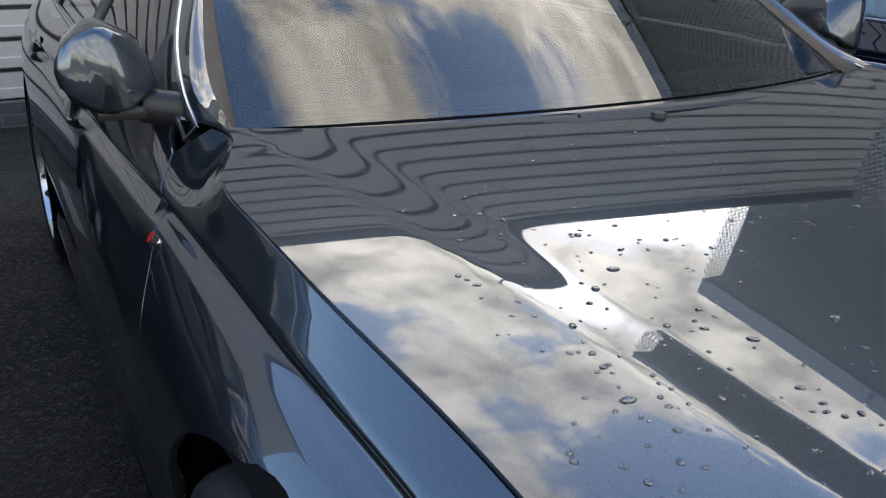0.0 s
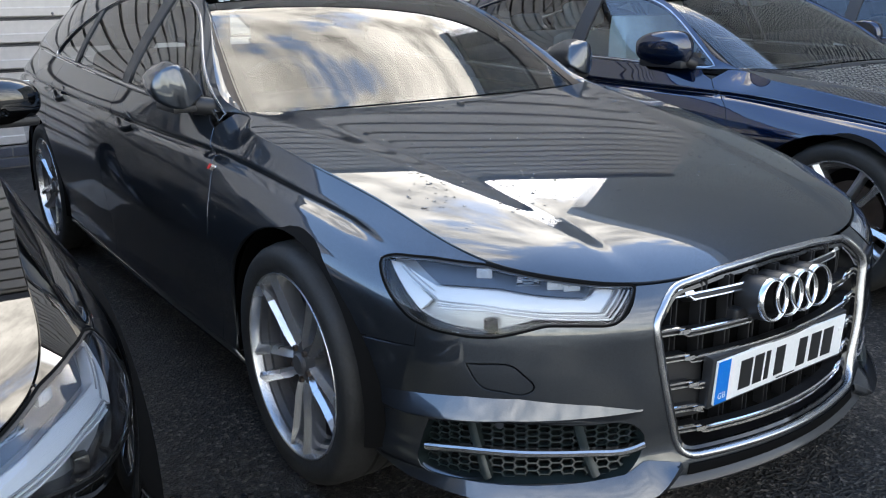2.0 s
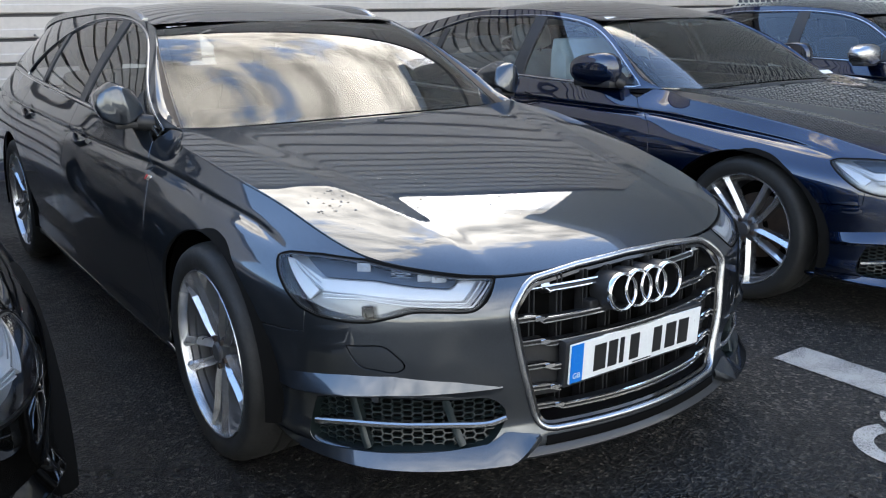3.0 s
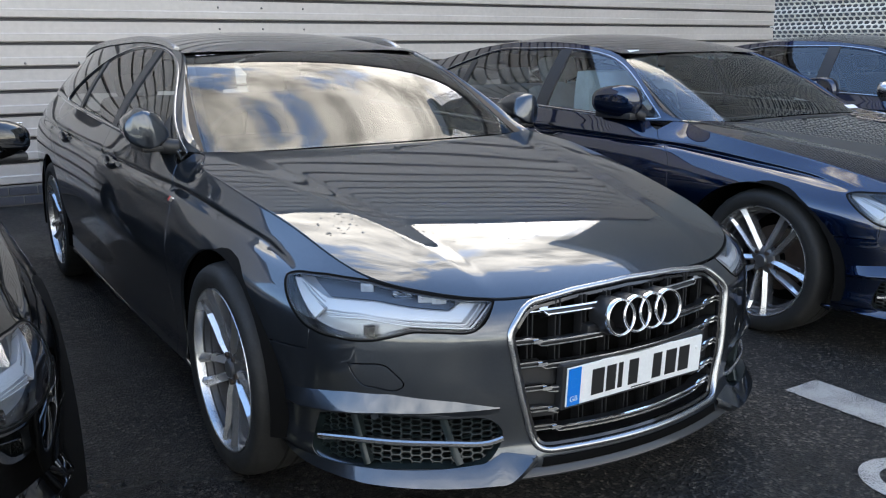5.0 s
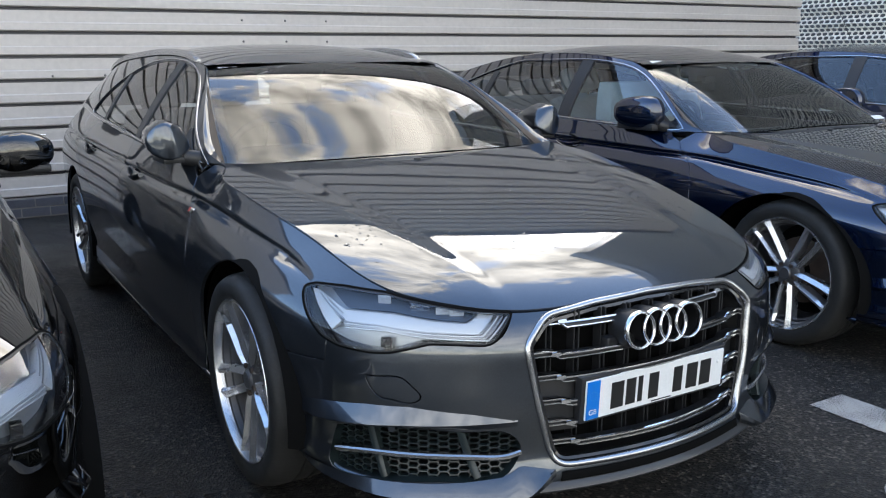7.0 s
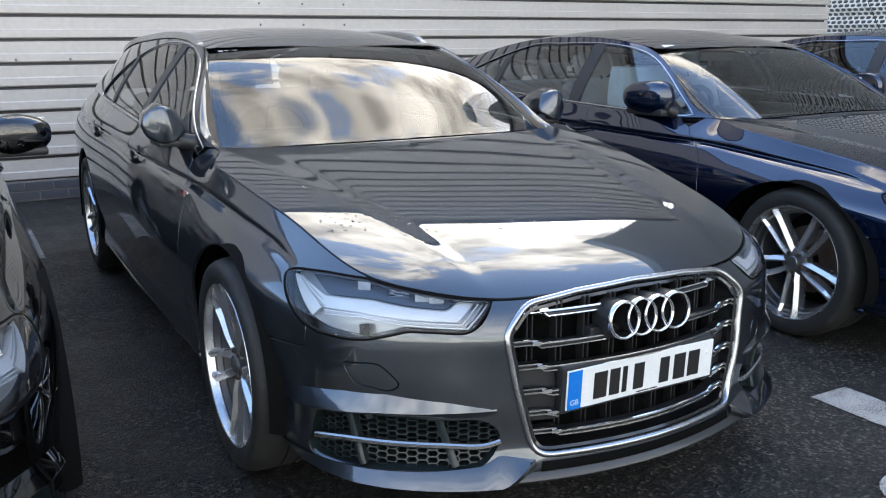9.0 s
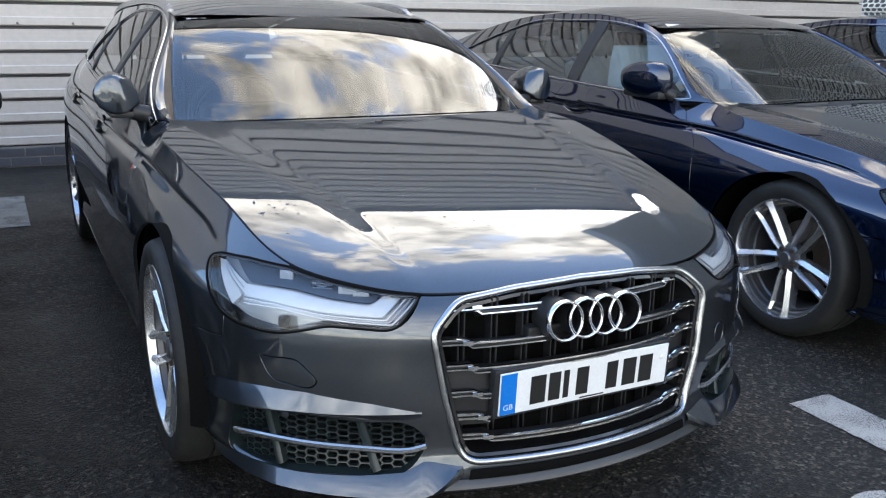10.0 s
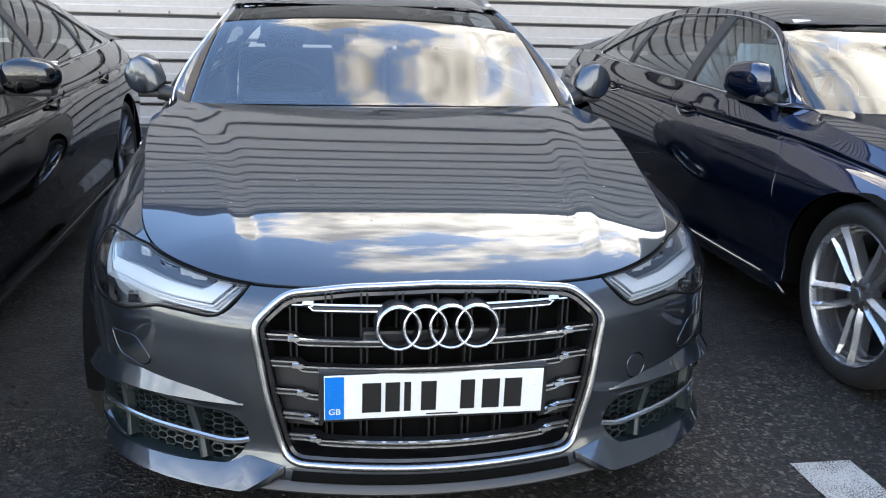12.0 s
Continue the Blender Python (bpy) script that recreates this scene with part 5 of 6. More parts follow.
def door_mirror(car, s, folded, paint, cap=None, back=0.07, long=0.145):
    """A door mirror on its foot, swung out or folded back along the window."""
    c, half = ((0.845, 1.735 + back, 1.036), (0.060, long, 0.088)) if folded else ((0.945, 1.80, 1.012), (0.105, 0.075, 0.076))
    bm = bmesh.new()
    bmesh.ops.create_uvsphere(bm, u_segments=32, v_segments=20, radius=1)
    for v in bm.verts:
        x, y, z = v.co
        # squarer than an egg, flat on the glass side
        f = lambda t: math.copysign(abs(t) ** 0.72, t)
        x, y, z = f(x), f(y), f(z)
        if folded:
            x = max(x, -0.55)
            z *= 1 - 0.18 * y
            v.co = Vector((s * (c[0] + half[0] * (x + 0.25 * y)), c[1] + half[1] * y, c[2] + half[2] * z))
        else:
            y = min(y, 0.55)
            z *= 1 - 0.22 * max(x, 0) - 0.05 * y
            v.co = Vector((s * (c[0] + half[0] * x), c[1] + half[1] * (y + 0.25 * x), c[2] + half[2] * z))
    m = part("door_mirror", bm, cap or paint, car, "folded door mirror in body colour" if folded else "door mirror in body colour", True, 50)
    bm = bmesh.new()
    if folded:
        box(bm, c[0] - half[0] * 0.58, c[0] - half[0] * 0.52, c[1] - half[1] * 0.8, c[1] + half[1] * 0.85, c[2] - half[2] * 0.75, c[2] + half[2] * 0.75, 0.002)
    else:
        box(bm, c[0] - half[0] * 0.85, c[0] + half[0] * 0.85, c[1] + half[1] * 0.53, c[1] + half[1] * 0.6, c[2] - half[2] * 0.75, c[2] + half[2] * 0.75, 0.002)
    if s < 0:
        bmesh.ops.scale(bm, vec=(-1, 1, 1), verts=bm.verts)
    part("mirror_glass", bm, CHROME, m, "mirror glass")
    p = [(0.765, 1.60 + back, 0.955), (0.80, 1.60 + back, 0.965), (0.83, 1.62 + back, 0.985)] if folded else [(0.79, 1.79, 0.955), (0.83, 1.79, 0.965), (0.89, 1.80, 0.985)]
    p = [(s * a, b, d) for a, b, d in p]
    sweep("mirror_foot", p, [(0, -1, 0)] * 3, rod(0.030, 12, 0.8), PLASTIC, m, "black mirror foot")
    bm = bmesh.new()
    if folded:
        box(bm, c[0] - 0.03, c[0] + 0.035, c[1] - 0.13, c[1] + 0.12, c[2] - half[2] - 0.004, c[2] - half[2] * 0.62, 0.01)
    else:
        box(bm, c[0] - 0.085, c[0] + 0.085, c[1] - 0.055, c[1] + 0.035, c[2] - half[2] - 0.002, c[2] - half[2] * 0.62, 0.012)
    if s < 0:
        bmesh.ops.scale(bm, vec=(-1, 1, 1), verts=bm.verts)
    part("mirror_base", bm, PLASTIC, m, "black lower half of the mirror", True)


def soft_block(name, x0, x1, y0, y1, z0, z1, mat, parent, label, bevel=0.04, turn=None):
    bm = bmesh.new()
    box(bm, x0, x1, y0, y1, z0, z1, bevel, turn)
    return part(name, bm, mat, parent, label, True, 60)


def interior(car, cab, seat_mat, full):
    """Seats, dashboard and wheel as they show through the glass."""
    for s in (-1, 1):
        x = 0.37 * s
        seat = soft_block("front_seat", x - 0.25, x + 0.25, 2.15, 2.62, 0.42, 0.60, seat_mat, car, "dark leather front seat")
        lean = Matrix.Translation((x, 2.62, 0.60)) @ Matrix.Rotation(radians(-18), 4, "X")
        soft_block("backrest", -0.24, 0.24, -0.07, 0.07, -0.05, 0.50, seat_mat, seat, "", 0.05, lean)
        soft_block("headrest", -0.13, 0.13, -0.055, 0.05, 0.53, 0.69, seat_mat, seat, "", 0.045, lean)
        for d in (-0.05, 0.05):
            bm = bmesh.new()
            bmesh.ops.create_cone(bm, cap_ends=True, segments=8, radius1=0.007, radius2=0.007, depth=0.12, matrix=lean @ Matrix.Translation((d, 0, 0.50)))
            part("headrest_rod", bm, CHROME, seat, "", True)
    rear = soft_block("rear_bench", -0.62, 0.62, 3.0, 3.5, 0.42, 0.60, seat_mat, car, "dark leather rear bench")
    lean = Matrix.Translation((0, 3.5, 0.58)) @ Matrix.Rotation(radians(-22), 4, "X")
    soft_block("bench_back", -0.62, 0.62, -0.08, 0.08, 0, 0.48, seat_mat, rear, "", 0.05, lean)
    for x in (-0.40, 0.0, 0.40):
        soft_block("headrest", x - 0.12, x + 0.12, -0.05, 0.05, 0.49, 0.62, seat_mat, rear, "", 0.04, lean)
    bm = bmesh.new()
    prof = [(1.36, 0.60), (1.36, 0.915), (1.45, 0.925), (1.62, 0.925), (1.80, 0.905), (1.86, 0.87), (1.88, 0.78), (1.84, 0.60)]
    rows = [[bm.verts.new((x, y + 0.06 * (x / 0.72) ** 2, z - 0.01 * (x / 0.72) ** 2)) for y, z in prof] for x in np.linspace(-0.72, 0.72, 17)]
    for i in range(16):
        for j in range(len(prof) - 1):
            bm.faces.new((rows[i][j], rows[i + 1][j], rows[i + 1][j + 1], rows[i][j + 1]))
    part("dashboard", bm, FABRIC, car, "dark soft dashboard", True, 50)
    soft_block("instrument_hood", -0.55, -0.21, 1.70, 1.90, 0.88, 0.965, FABRIC, car, "hood over the dials", 0.03)
    wheel_m = Matrix.Translation((-0.37, 2.02, 0.90)) @ Matrix.Rotation(radians(-65), 4, "X")
    path = [(0.185 * math.cos(a), 0.185 * math.sin(a), 0) for a in np.linspace(0, 2 * math.pi, 49)[:-1]]
    sw = sweep("steering_wheel", path, [(x / 0.185, y / 0.185, 0) for x, y, z in path], rod(0.016, 10), FABRIC, car, "black leather steering wheel", closed=True)
    sw.matrix_basis = wheel_m
    bm = bmesh.new()
    bmesh.ops.create_cone(bm, cap_ends=True, segments=24, radius1=0.075, radius2=0.06, depth=0.05, matrix=Matrix.Translation((0, 0, -0.015)))
    box(bm, -0.18, 0.18, -0.022, 0.022, -0.022, 0.0, 0.005)
    box(bm, -0.02, 0.02, -0.18, 0.0, -0.022, 0.0, 0.005)
    part("boss", bm, FABRIC, sw, "boss and spokes", True)
    back, fall = cab.head - 1.98, -0.6 * (cab.head - 2.0)
    soft_block("rear_view_mirror", -0.11, 0.11, 2.02 + back, 2.05 + back, 1.17 + fall, 1.235 + fall, GLOSS, car, "black interior mirror", 0.012)
    soft_block("sensor_cover", -0.05, 0.05, 1.96 + back, 2.03 + back, 1.225 + fall, 1.27 + fall, GLOSS, car, "black sensor cover behind the screen", 0.012)
    bm = bmesh.new()
    box(bm, -0.82, 0.82, 1.35, 4.4, 0.40, 0.43)
    part("cabin_floor", bm, FABRIC, car, "dark carpet")
    soft_block("centre_console", -0.11, 0.11, 1.80, 2.9, 0.42, 0.66, FABRIC, car, "dark centre console", 0.03)
    for s in (-1, 1):
        bm = bmesh.new()
        box(bm, s * 0.76 - 0.02, s * 0.76 + 0.02, 1.55, 3.5, 0.45, 0.91, 0.015)
        part("door_lining", bm, FABRIC, car, "dark door lining")
    bm = bmesh.new()
    rows = [[bm.verts.new((x, y, 1.30 - 0.06 * (abs(x) / 0.55) ** 2 + 0.03 * math.sin((y - 2.1) * 1.2))) for x in np.linspace(-0.52, 0.52, 9)] for y in np.linspace(2.12, 3.2, 9)]
    for i in range(8):
        for j in range(8):
            bm.faces.new((rows[i][j], rows[i][j + 1], rows[i + 1][j + 1], rows[i + 1][j]))
    part("headlining", bm, TRIM, car, "pale grey headlining", True)


def roof_rails(car, cab):
    for s in (-1, 1):
        y = np.linspace(2.30, 4.35, 40)
        x = cab.xr(y) - 0.012
        base = cab.roof(x, y)
        t = np.linspace(0, 1, 40)
        lift = 0.022 * np.clip(np.minimum(t, 1 - t) / 0.07, 0, 1) ** 0.5 - 0.004
        p = base * (s, 1, 1)
        p[:, 2] += lift
        sweep("roof_rail", p, [(0, 0, 1)] * 40, [(-0.016, -0.018), (-0.015, 0.004), (-0.007, 0.011), (0.007, 0.011), (0.015, 0.004), (0.016, -0.018)], SATIN, car, "satin aluminium roof rail")


def wipers(car, cab):
    for k, (a0, a1) in enumerate(((0.55, -0.25), (-0.05, -0.82))):
        a = np.linspace(a0, a1, 16)
        p = cab.screen(a, 0.012 + 0.018 * np.linspace(0, 1, 16))
        p[:, 2] -= 0.012
        p[:, 1] -= 0.035
        w = sweep("wiper", p, [(0, -0.5, 0.86)] * 16, [(-0.007, -0.008), (-0.006, 0.005), (0.006, 0.005), (0.007, -0.008)], PLASTIC, car, "black wiper resting at the screen's foot")
        c = cab.screen(np.array([a0]), np.array([0.0]))[0]
        bm = bmesh.new()
        bmesh.ops.create_cone(bm, cap_ends=True, segments=14, radius1=0.016, radius2=0.013, depth=0.025, matrix=Matrix.Translation((c[0], c[1] - 0.035, c[2] - 0.012)))
        part("pivot_cap", bm, PLASTIC, w, "black pivot cap", True)


def wing_badge(car, s):
    fn = side_fn(s)
    u, z = float(u_of_y(1.425)), 0.800
    for k, (du, w, mat, nm) in enumerate(((-0.017, 0.014, RED, "red_mark"), (0.008, 0.030, CHROME, "silver_mark"))):
        q = ring([(u - du * 1.0 - w / 2 + 0.004, z - 0.008), (u - du + w / 2 + 0.004, z - 0.008)], [(u - du + w / 2 + 0.004, z - 0.008), (u - du + w / 2 - 0.004, z + 0.008)],
                 [(u - du + w / 2 - 0.004, z + 0.008), (u - du - w / 2 - 0.004, z + 0.008)], [(u - du - w / 2 - 0.004, z + 0.008), (u - du - w / 2 + 0.004, z - 0.008)], h=0.01)
        panel(nm, lambda a, b: shell(s * a, b, -0.003), q, mat, car, (), 0.01, 0.0, 0.003, "small red and silver badge" if k == 0 else "")


def rain_drops():
    """Beads of rain on the bonnet."""
    rnd = random.Random(4)
    verts, faces, n = [], [], 0
    unit = [(math.cos(a) * math.sin(t), math.sin(a) * math.sin(t), math.cos(t)) for t in (0.45, 0.9, 1.3, 1.6) for a in np.linspace(0, 2 * math.pi, 11)[:-1]] + [(0, 0, 1)]
    tris = [(r * 10 + k, r * 10 + (k + 1) % 10, (r + 1) * 10 + (k + 1) % 10, (r + 1) * 10 + k)[::-1] for r in range(3) for k in range(10)] + [(k, (k + 1) % 10, 40) for k in range(10)]
    spots = []
    while len(spots) < 520:
        x, y = rnd.uniform(-0.68, 0.66), rnd.uniform(0.25, 1.28)
        if y > 0.16 + 0.40 * abs(x) and rnd.random() < 0.45 + 0.9 * noise.noise((x * 3, y * 3, 1.3)):
            spots.append((x, y))
    xy = np.array(spots)
    p0, nn = normals_of(bonnet, xy[:, 0], xy[:, 1])
    for p, nor in zip(p0, nn):
        r = rnd.choice((0.0016, 0.002, 0.0024, 0.003, 0.0044)) * rnd.uniform(0.8, 1.2)
        m = Matrix.Translation(p) @ Vector(nor).to_track_quat("Z", "Y").to_matrix().to_4x4() @ Matrix.Rotation(rnd.uniform(-0.5, 0.5), 4, "Z") @ Matrix.Diagonal((r * rnd.uniform(0.9, 1.9), r, r * 0.45, 1))
        base = len(verts)
        verts += [tuple(m @ Vector(v)) for v in unit]
        faces += [tuple(base + k for k in t) for t in tris]
    ob = mesh_object("rain_drops", verts, faces, WATER)
    ob.visible_shadow = False
    return tagged(ob, "beads of rain standing on the grey bonnet", "rain drops", kind="stuff")


WATER = bpy.data.materials.new("water")
WATER.use_nodes = True
_b = WATER.node_tree.nodes["Principled BSDF"]
_b.inputs["Transmission Weight"].default_value, _b.inputs["Roughness"].default_value, _b.inputs["IOR"].default_value = 1.0, 0.0, 1.33

# ---- ground ----
def asphalt_material():
    m = bpy.data.materials.new("wet_asphalt")
    m.use_nodes = True
    nt = m.node_tree
    nd, lk, b = nt.nodes, nt.links, nt.nodes["Principled BSDF"]
    tc = nd.new("ShaderNodeTexCoord")

    def tex(kind, scale, **kw):
        n = nd.new("ShaderNodeTex" + kind)
        n.inputs["Scale"].default_value = scale
        for k, v in kw.items():
            n.inputs[k].default_value = v
        lk.new(tc.outputs["Object"], n.inputs["Vector"])
        return n
    stone, fine, wet = tex("Voronoi", 95), tex("Noise", 210, Detail=3), tex("Noise", 0.55, Detail=6, Roughness=0.6)
    ramp = nd.new("ShaderNodeValToRGB")
    for e, (p, c) in zip((ramp.color_ramp.elements[0], ramp.color_ramp.elements[1]), ((0.0, (0.002, 0.0019, 0.0018, 1)), (1.0, (0.15, 0.132, 0.110, 1)))):
        e.position, e.color = p, c
    sep = nd.new("ShaderNodeSeparateColor")
    lk.new(stone.outputs["Color"], sep.inputs["Color"])
    pw = nd.new("ShaderNodeMath")
    pw.operation, pw.inputs[1].default_value = "POWER", 6.0
    lk.new(sep.outputs["Red"], pw.inputs[0])
    lk.new(pw.outputs["Value"], ramp.inputs["Fac"])
    wr = nd.new("ShaderNodeMapRange")
    wr.inputs["From Min"].default_value, wr.inputs["From Max"].default_value = 0.42, 0.60
    lk.new(wet.outputs["Fac"], wr.inputs["Value"])
    dark = nd.new("ShaderNodeMix")
    dark.data_type, dark.blend_type = "RGBA", "MULTIPLY"
    dark.inputs["Factor"].default_value = 1
    dk = nd.new("ShaderNodeMapRange")
    dk.inputs["To Min"].default_value, dk.inputs["To Max"].default_value = 1.0, 0.55
    lk.new(wr.outputs["Result"], dk.inputs["Value"])
    lk.new(ramp.outputs["Color"], dark.inputs[6])
    lk.new(dk.outputs["Result"], dark.inputs[7])
    lk.new(dark.outputs[2], b.inputs["Base Color"])
    ro = nd.new("ShaderNodeMapRange")
    ro.inputs["To Min"].default_value, ro.inputs["To Max"].default_value = 0.62, 0.24
    lk.new(wr.outputs["Result"], ro.inputs["Value"])
    lk.new(ro.outputs["Result"], b.inputs["Roughness"])
    add = nd.new("ShaderNodeMath")
    add.operation = "ADD"
    lk.new(stone.outputs["Distance"], add.inputs[0])
    lk.new(fine.outputs["Fac"], add.inputs[1])
    bp = nd.new("ShaderNodeBump")
    bp.inputs["Strength"].default_value, bp.inputs["Distance"].default_value = 1.0, 0.009
    lk.new(add.outputs["Value"], bp.inputs["Height"])
    lk.new(bp.outputs["Normal"], b.inputs["Normal"])
    return m


ASPHALT = asphalt_material()
ASPHALT.node_tree.nodes["Principled BSDF"].inputs["Specular IOR Level"].default_value = 0.5


def line_material():
    """Worn white road paint that lets the asphalt's grain through."""
    m = material("worn_road_paint", (0.36, 0.345, 0.32), 0.65, 0, 0, 0.0, 6, 0.6, 140)
    nt = m.node_tree
    nd, lk, b = nt.nodes, nt.links, nt.nodes["Principled BSDF"]
    tc, fine, broad = nd.new("ShaderNodeTexCoord"), nd.new("ShaderNodeTexNoise"), nd.new("ShaderNodeTexNoise")
    fine.inputs["Scale"].default_value, fine.inputs["Detail"].default_value = 210, 3
    broad.inputs["Scale"].default_value, broad.inputs["Detail"].default_value = 7, 5
    mean, rng, mix = nd.new("ShaderNodeMath"), nd.new("ShaderNodeMapRange"), nd.new("ShaderNodeMix")
    mean.operation, mean.inputs[1].default_value = "MULTIPLY_ADD", 0.45
    rng.inputs["From Min"].default_value, rng.inputs["From Max"].default_value = 0.62, 0.74
    mix.data_type = "RGBA"
    mix.inputs[6].default_value, mix.inputs[7].default_value = (0.04, 0.037, 0.033, 1), (0.40, 0.385, 0.355, 1)
    for n in (fine, broad):
        lk.new(tc.outputs["Object"], n.inputs["Vector"])
    lk.new(broad.outputs["Fac"], mean.inputs[0])
    lk.new(fine.outputs["Fac"], mean.inputs[2])
    lk.new(mean.outputs["Value"], rng.inputs["Value"])
    lk.new(rng.outputs["Result"], mix.inputs["Factor"])
    lk.new(mix.outputs[2], b.inputs["Base Color"])
    return m


ROADPAINT = line_material()
bm = bmesh.new()
bmesh.ops.create_grid(bm, x_segments=8, y_segments=8, size=300)
tagged(part("ground", bm, ASPHALT), "dark damp asphalt of the car park", "ground", kind="structure")


def bay_line(x0, x1, y0, y1):
    """A strip of thin worn paint with ragged edges."""
    bm = bmesh.new()
    n = max(4, int((y1 - y0) / 0.02))
    rows = []
    for i in range(n + 1):
        y = y0 + (y1 - y0) * i / n
        a, b = 0.006 * noise.noise((y * 30, x0, 0)), 0.006 * noise.noise((y * 30, x1, 5))
        rows.append((bm.verts.new((x0 + a, y, 0.004)), bm.verts.new((x1 + b, y, 0.004))))
    for i in range(n):
        bm.faces.new((rows[i][0], rows[i][1], rows[i + 1][1], rows[i + 1][0]))
    return tagged(part("bay_line", bm, ROADPAINT), "worn white painted parking bay line on asphalt", "road marking", "parking bay lines", kind="structure")


for l in ((1.145, 1.342, -2.2, 0.312), (-1.355, -1.14, 4.19, 5.165), (1.145, 1.342, 4.19, 5.165)):
    bay_line(*l)

def curved_mark(cx, cy, r, a0, a1, w):
    """A curved stroke of worn road paint."""
    bm = bmesh.new()
    rows = []
    for i in range(17):
        a = radians(a0 + (a1 - a0) * i / 16)
        rows.append([bm.verts.new((cx + q * math.cos(a), cy + q * math.sin(a), 0.004)) for q in (r - w / 2, r + w / 2)])
    for i in range(16):
        bm.faces.new((rows[i][0], rows[i][1], rows[i + 1][1], rows[i + 1][0]))
    tagged(part("bay_mark", bm, ROADPAINT), "curved stroke of worn white bay lettering on asphalt", "road marking", "parking bay lines", kind="structure")


curved_mark(0.845, -0.375, 0.125, 60, 200, 0.062)
curved_mark(1.06, -0.31, 0.10, 105, 160, 0.05)

# ---- wall of the building behind the cars ----
WALL_Y, WALL_TOP, WALL_START, WALL_END = 6.46, 5.5, -6.5, 8.97
CLAD = material("grey_cladding", (0.57, 0.53, 0.49), 0.45, 0.1, 0, 0.07, 1.5, 0.04, 30)
SCREWHEAD = material("screw_head", (0.24, 0.23, 0.22), 0.45, 0.3)
CLADDARK = material("cladding_edge", (0.10, 0.10, 0.11), 0.5, 0.2)
BRICK = material("blue_brick", (0.075, 0.078, 0.095), 0.55, 0, 0, 0.35, 9, 0.5, 90)
MORTAR = material("mortar", (0.20, 0.19, 0.18), 0.9, 0, 0, 0.2, 9, 0.4, 90)
bm = bmesh.new()
box(bm, WALL_START, WALL_END, WALL_Y + 0.06, WALL_Y + 0.30, 0, WALL_TOP)
wall = tagged(part("wall_north", bm, CLADDARK), "grey profiled metal wall on a dark brick plinth", "wall", kind="structure")
PITCH = 0.1945
prof = [(0.0, 0.05), (0.0, 0.036), (0.008, 0.001), (0.014, -0.002), (0.070, -0.002), (0.075, 0.004), (0.080, 0.006), (0.171, 0.006), (0.1715, 0.05)]
me = None
for i in range(int((WALL_TOP - 0.17) / PITCH) + 1):
    z = 0.1794 + PITCH * i
    if me is None:
        bm = bmesh.new()
        for x0, x1 in ((WALL_START, WALL_END),):
            a = [bm.verts.new((x0, d, h)) for h, d in prof]
            b = [bm.verts.new((x1, d, h)) for h, d in prof]
            for j in range(len(prof) - 1):
                bm.faces.new((a[j], b[j], b[j + 1], a[j + 1]))
        ob = part("cladding_board", bm, CLAD, wall)
        me = ob.data
    else:
        ob = new("cladding_board", me)
        ob.parent = wall
    ob.location = (0, WALL_Y, z)
bm = bmesh.new()
box(bm, WALL_START - 0.1, WALL_END + 0.05, WALL_Y - 0.05, WALL_Y + 0.35, WALL_TOP, WALL_TOP + 0.14, 0.01)
part("coping", bm, CLADDARK, wall, "dark metal coping along the wall's top")
bm = bmesh.new()
box(bm, WALL_START, WALL_END, WALL_Y + 0.002, WALL_Y + 0.07, 0, 0.176)
part("plinth_mortar", bm, MORTAR, wall, "mortar bed of the plinth")
bm = bmesh.new()
box(bm, -0.108, 0.108, -0.008, 0.05, 0, 0.068, 0.004)
proto = part("brick", bm, BRICK, wall)
proto.location = (-4.0, WALL_Y, 0.012)
for c, z in ((0, 0.012), (1, 0.092)):
    for i in range(58):
        if c == 0 and i == 0:
            continue
        ob = new("brick", proto.data)
        ob.parent = wall
        ob.location = (-4.0 + 0.226 * i + 0.113 * c, WALL_Y + 0.002 * math.sin(i * 7.3 + c), z)
bm = bmesh.new()
bmesh.ops.create_uvsphere(bm, u_segments=10, v_segments=6, radius=0.011)
bolt = part("wall_screw", bm, SCREWHEAD, wall, "", True)
for k, (x, z) in enumerate([(x + 0.42 * j, z) for x, z in ((-1.02, 1.178), (1.07, 1.463), (1.065, 1.654)) for j in range(-2 if z < 1.3 else 0, 3)]):
    ob = bolt if k == 0 else new("wall_screw", bolt.data)
    ob.parent = wall
    ob.location = (x, WALL_Y - 0.004, z)

# ---- perforated screen at the wall's end ----
MESHMAT = material("perforated_metal", (0.62, 0.58, 0.52), 0.5, 0.0, 0, 0.1, 4)


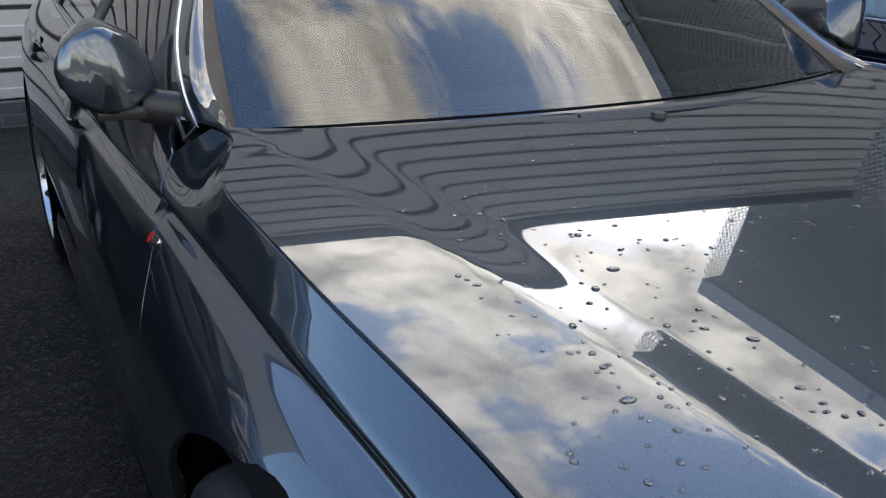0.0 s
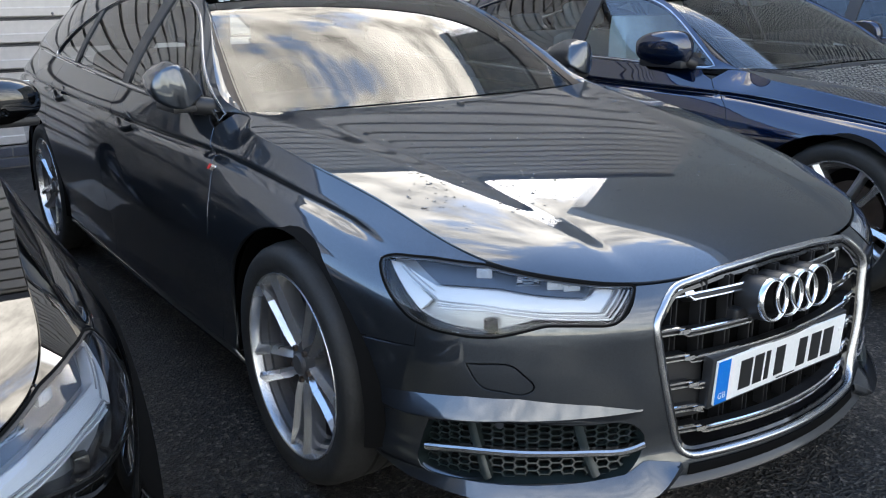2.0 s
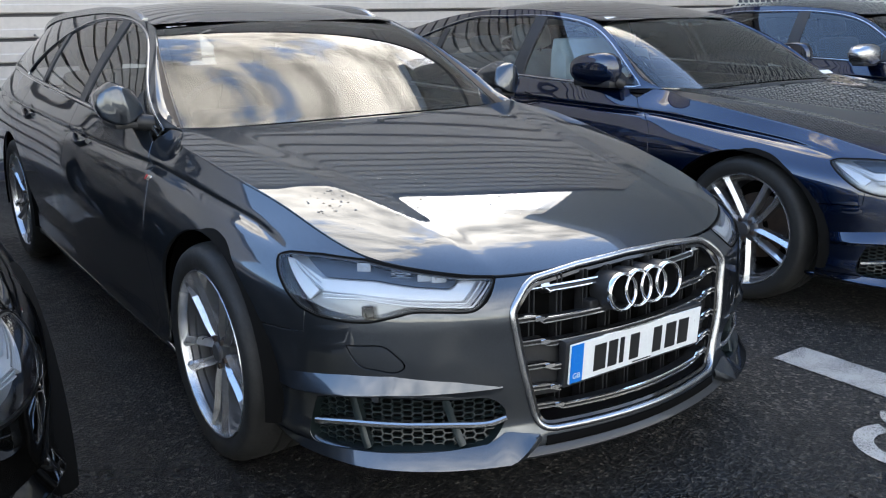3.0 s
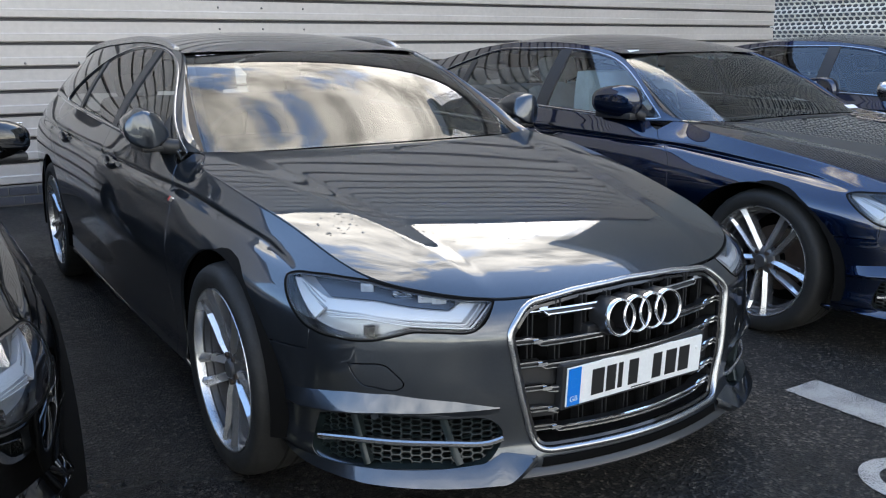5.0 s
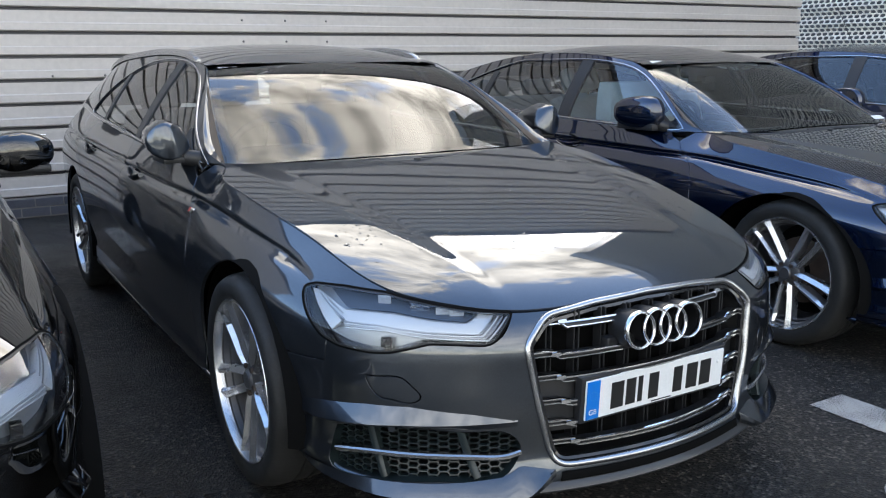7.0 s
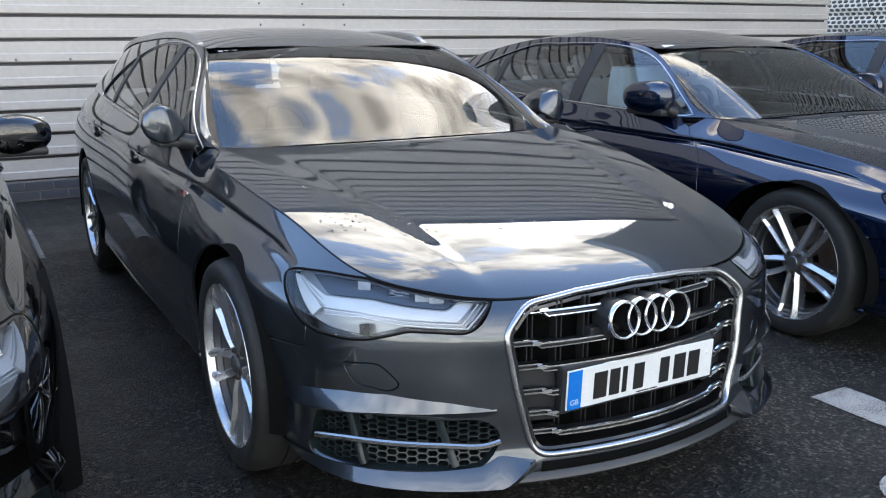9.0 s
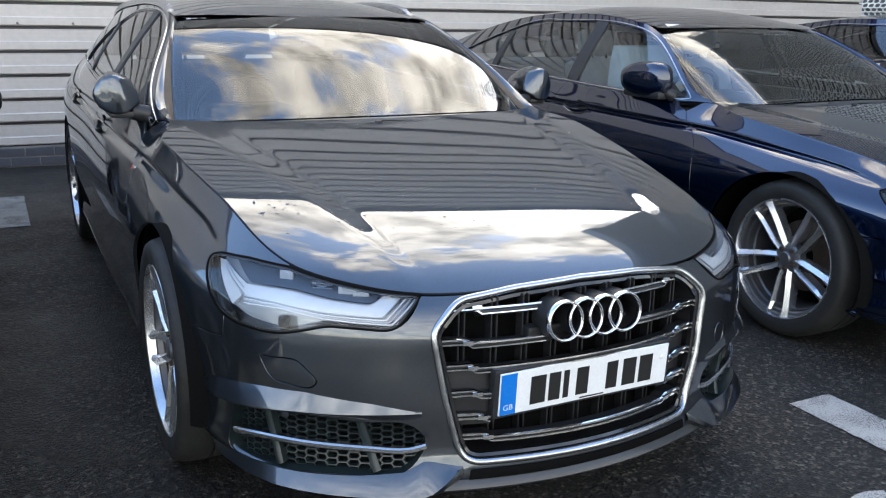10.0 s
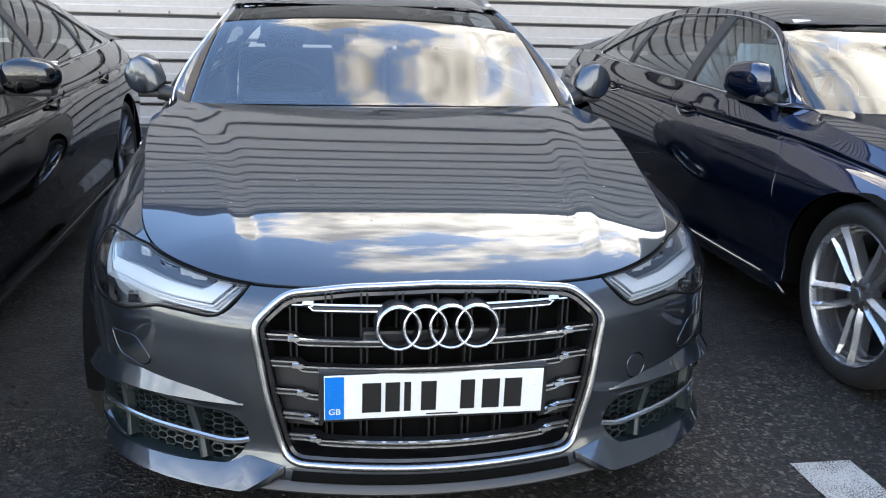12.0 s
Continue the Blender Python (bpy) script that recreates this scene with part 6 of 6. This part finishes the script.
def perforated_screen(x0, x1, z0, z1, y):
    """A sheet with rows of slots, drawn out into shallow horizontal folds."""
    pw, ph = 0.112, 0.066
    nx, nz = int((x1 - x0) / pw), int((z1 - z0) / ph)
    verts, faces = [], []
    fold = lambda z: 0.03 * math.sin(2 * math.pi * z / 0.264)
    for k in range(nz):
        zc = z0 + (k + 0.5) * ph
        for i in range(nx):
            xc = x0 + (i + 0.5 + 0.5 * (k % 2)) * pw
            hw, hh, ow, oh = 0.043, 0.025, pw / 2, ph / 2
            o = [(-ow, -oh), (0, -oh), (ow, -oh), (ow, 0), (ow, oh), (0, oh), (-ow, oh), (-ow, 0)]
            q = [(-hw * 0.75, -hh * 0.8), (0, -hh), (hw * 0.75, -hh * 0.8), (hw, 0), (hw * 0.75, hh * 0.8), (0, hh), (-hw * 0.75, hh * 0.8), (-hw, 0)]
            b = len(verts)
            verts += [(xc + a, y + fold(zc + c), zc + c) for a, c in o] + [(xc + a, y + fold(zc + c) + 0.012, zc + c) for a, c in q]
            faces += [(b + j, b + (j + 1) % 8, b + 8 + (j + 1) % 8, b + 8 + j) for j in range(8)]
    ob = mesh_object("perforated_screen", verts, faces, MESHMAT, None, "", False)
    return tagged(ob, "pale perforated metal screen beside the clad wall", "screen", kind="structure")


# the screened building stands behind the wall's end and closes the yard on that side
EAST = 11.6
screen = perforated_screen(-19.3, 0.0, 0.0, SCREEN_TOP - 0.7, 0.0)
screen.matrix_basis = pose(EAST, -8.9, 0, 0, 0, -90)
bm = bmesh.new()
box(bm, EAST + 0.5, EAST + 7.0, -9.0, 10.3, 0, SCREEN_TOP - 0.05)
east = tagged(part("wall_east", bm, CLADDARK), "dark tall building behind a pale perforated screen", "wall", kind="structure")
PARAPET = material("pale_parapet", (0.52, 0.51, 0.50), 0.5, 0.1, 0, 0.12, 2, 0.1, 30)
for i in range(8):
    bm = bmesh.new()
    box(bm, EAST - 0.08, EAST + 0.49, -9.0 + 2.42 * i, -9.0 + 2.42 * (i + 1) - 0.05, SCREEN_TOP - 0.7, SCREEN_TOP, 0.02)
    part("parapet_panel", bm, PARAPET, east, "pale metal panel along the roof's edge")

# ---- the cars ----


def car_base(name, m, label, category="car"):
    e = new(name)
    e.matrix_basis = m
    return tagged(e, label, category, "parked cars")


def build_car(m, paint, style, wheel, label, main=False, folded=True, seats=None, cap=None):
    car = car_base("car", m, label)
    bump, cab = build_body(car, paint, style, main)
    even = Matrix.Diagonal([1 / k for k in m.to_scale()] + [1])
    for s in (-1, 1):
        headlamp(car, s)
        mirror_corner(car, cab, s, 1.65 if main else 1.60)
        if main:
            folded_mirror(car, s, paint)
        else:
            door_mirror(car, s, folded, paint, cap)
        add_wheel(car, wheel, s * (0.898 if main else 0.872), ARCH_Y - 0.005, 0.339 / m.to_scale().z, s, math.pi, even)
        add_wheel(car, wheel, s * (0.88 if main else 0.865), REAR_Y, 0.339 / m.to_scale().z, s, 0.5, even)
        if main:
            wing_badge(car, s)
    grille(car)
    lower_intakes(car, bump, paint)
    interior(car, cab, seats or FABRIC, main)
    wipers(car, cab)
    if paint is BLUE:
        for s in (-1, 1):
            strip_on("sill_strip", side_fn(s, -0.004), yz((1.40, 0.262), (2.3, 0.262), (3.2, 0.268)), rod(0.006, 6, 0.6), CHROME, car, "thin chrome strip along the sill", h=0.1)
    if style == "estate":
        roof_rails(car, cab)
    return car


LIMO = Matrix.Diagonal((1.04, 1.09, 0.985, 1))
GREYCAR = build_car(pose(0, 0, 0), GREY, "estate", "twin", "grey estate car with rain drops on its bonnet", True)
number_plate()
rain_drops()
WRAP = material("wrapped_seat", (0.74, 0.80, 0.80), 0.3, 0, 0.3, 0.15, 8, 0.5, 12)
BLUECAR = build_car(pose(2.571, -0.08, 0) @ LIMO, BLUE, "saloon", "twin", "dark blue saloon car parked beside the grey one", False, True, WRAP)
build_car(pose(-2.342, -0.08, 0) @ LIMO, BLACK, "saloon", "fan", "black saloon car with many-spoked wheels", False, False)
FAR = build_car(pose(5.35, -0.05, 0) @ LIMO, BLUE, "saloon", "twin", "dark blue saloon car with silver door mirrors", False, False, None, SATIN)


def seat_cover(car):
    """A crumpled pale dust sheet hung over the backrest beside the side window."""
    bm = bmesh.new()
    rows = []
    for i in range(13):
        v = i / 12
        z, half, yc = 0.66 + 0.52 * v, 0.27 - 0.08 * v ** 2, 2.20 + 0.12 * v
        ring_ = []
        for j in range(28):
            a = 2 * math.pi * j / 28
            f = 1 + 0.05 * math.sin(7 * a + 2 * v) + 0.03 * math.sin(13 * a - 3 * v)
            ring_.append(bm.verts.new((-0.40 + (half + 0.02) * f * math.cos(a), yc + 0.55 * half * f * math.sin(a), z)))
        rows.append(ring_)
    for r0, r1 in zip(rows, rows[1:]):
        for j in range(28):
            bm.faces.new((r0[j], r0[(j + 1) % 28], r1[(j + 1) % 28], r1[j]))
    bm.faces.new(rows[-1])
    part("seat_cover", bm, WRAP, car, "pale crumpled dust sheet over the seat", True, 50)


seat_cover(BLUECAR)


def roof_aerial(car):
    bm = bmesh.new()
    bmesh.ops.create_cone(bm, cap_ends=True, segments=6, radius1=0.004, radius2=0.002, depth=0.42, matrix=Matrix.Translation((0.0, 3.02, 1.58)) @ Matrix.Rotation(radians(-28), 4, "X"))
    part("aerial", bm, PLASTIC, car, "thin black roof aerial")


def glass_note(car, x, y, z, w, h, normal, name, label, mat):
    """A small paper note or chalk mark on the glass."""
    m = Matrix.Translation((x, y, z)) @ Vector(normal).to_track_quat("Z", "Y").to_matrix().to_4x4()
    bm = bmesh.new()
    box(bm, -w / 2, w / 2, -h / 2, h / 2, 0.0, 0.0012)
    bmesh.ops.transform(bm, matrix=m, verts=bm.verts)
    part(name, bm, mat, car, label)


roof_aerial(FAR)
c = Cabin("estate").screen(np.array([-0.90, -0.86, -0.80]), np.array([0.955, 0.958, 0.955]))
for k, p in enumerate(c):
    glass_note(GREYCAR, p[0], p[1] - 0.004, p[2] + 0.005, 0.020, 0.004 + 0.006 * (k == 0), (0, -0.45, 0.9), "chalk_mark", "white chalk mark on the glass", CHALK)
c = Cabin("saloon").screen(np.array([-0.80, 0.84]), np.array([0.93, 0.08]))
for p in c:
    glass_note(BLUECAR, p[0], p[1] - 0.006, p[2] + 0.008, 0.09, 0.035, (0, -0.5, 0.87), "paper_note", "white paper note on the windscreen", PLATE_WHITE)
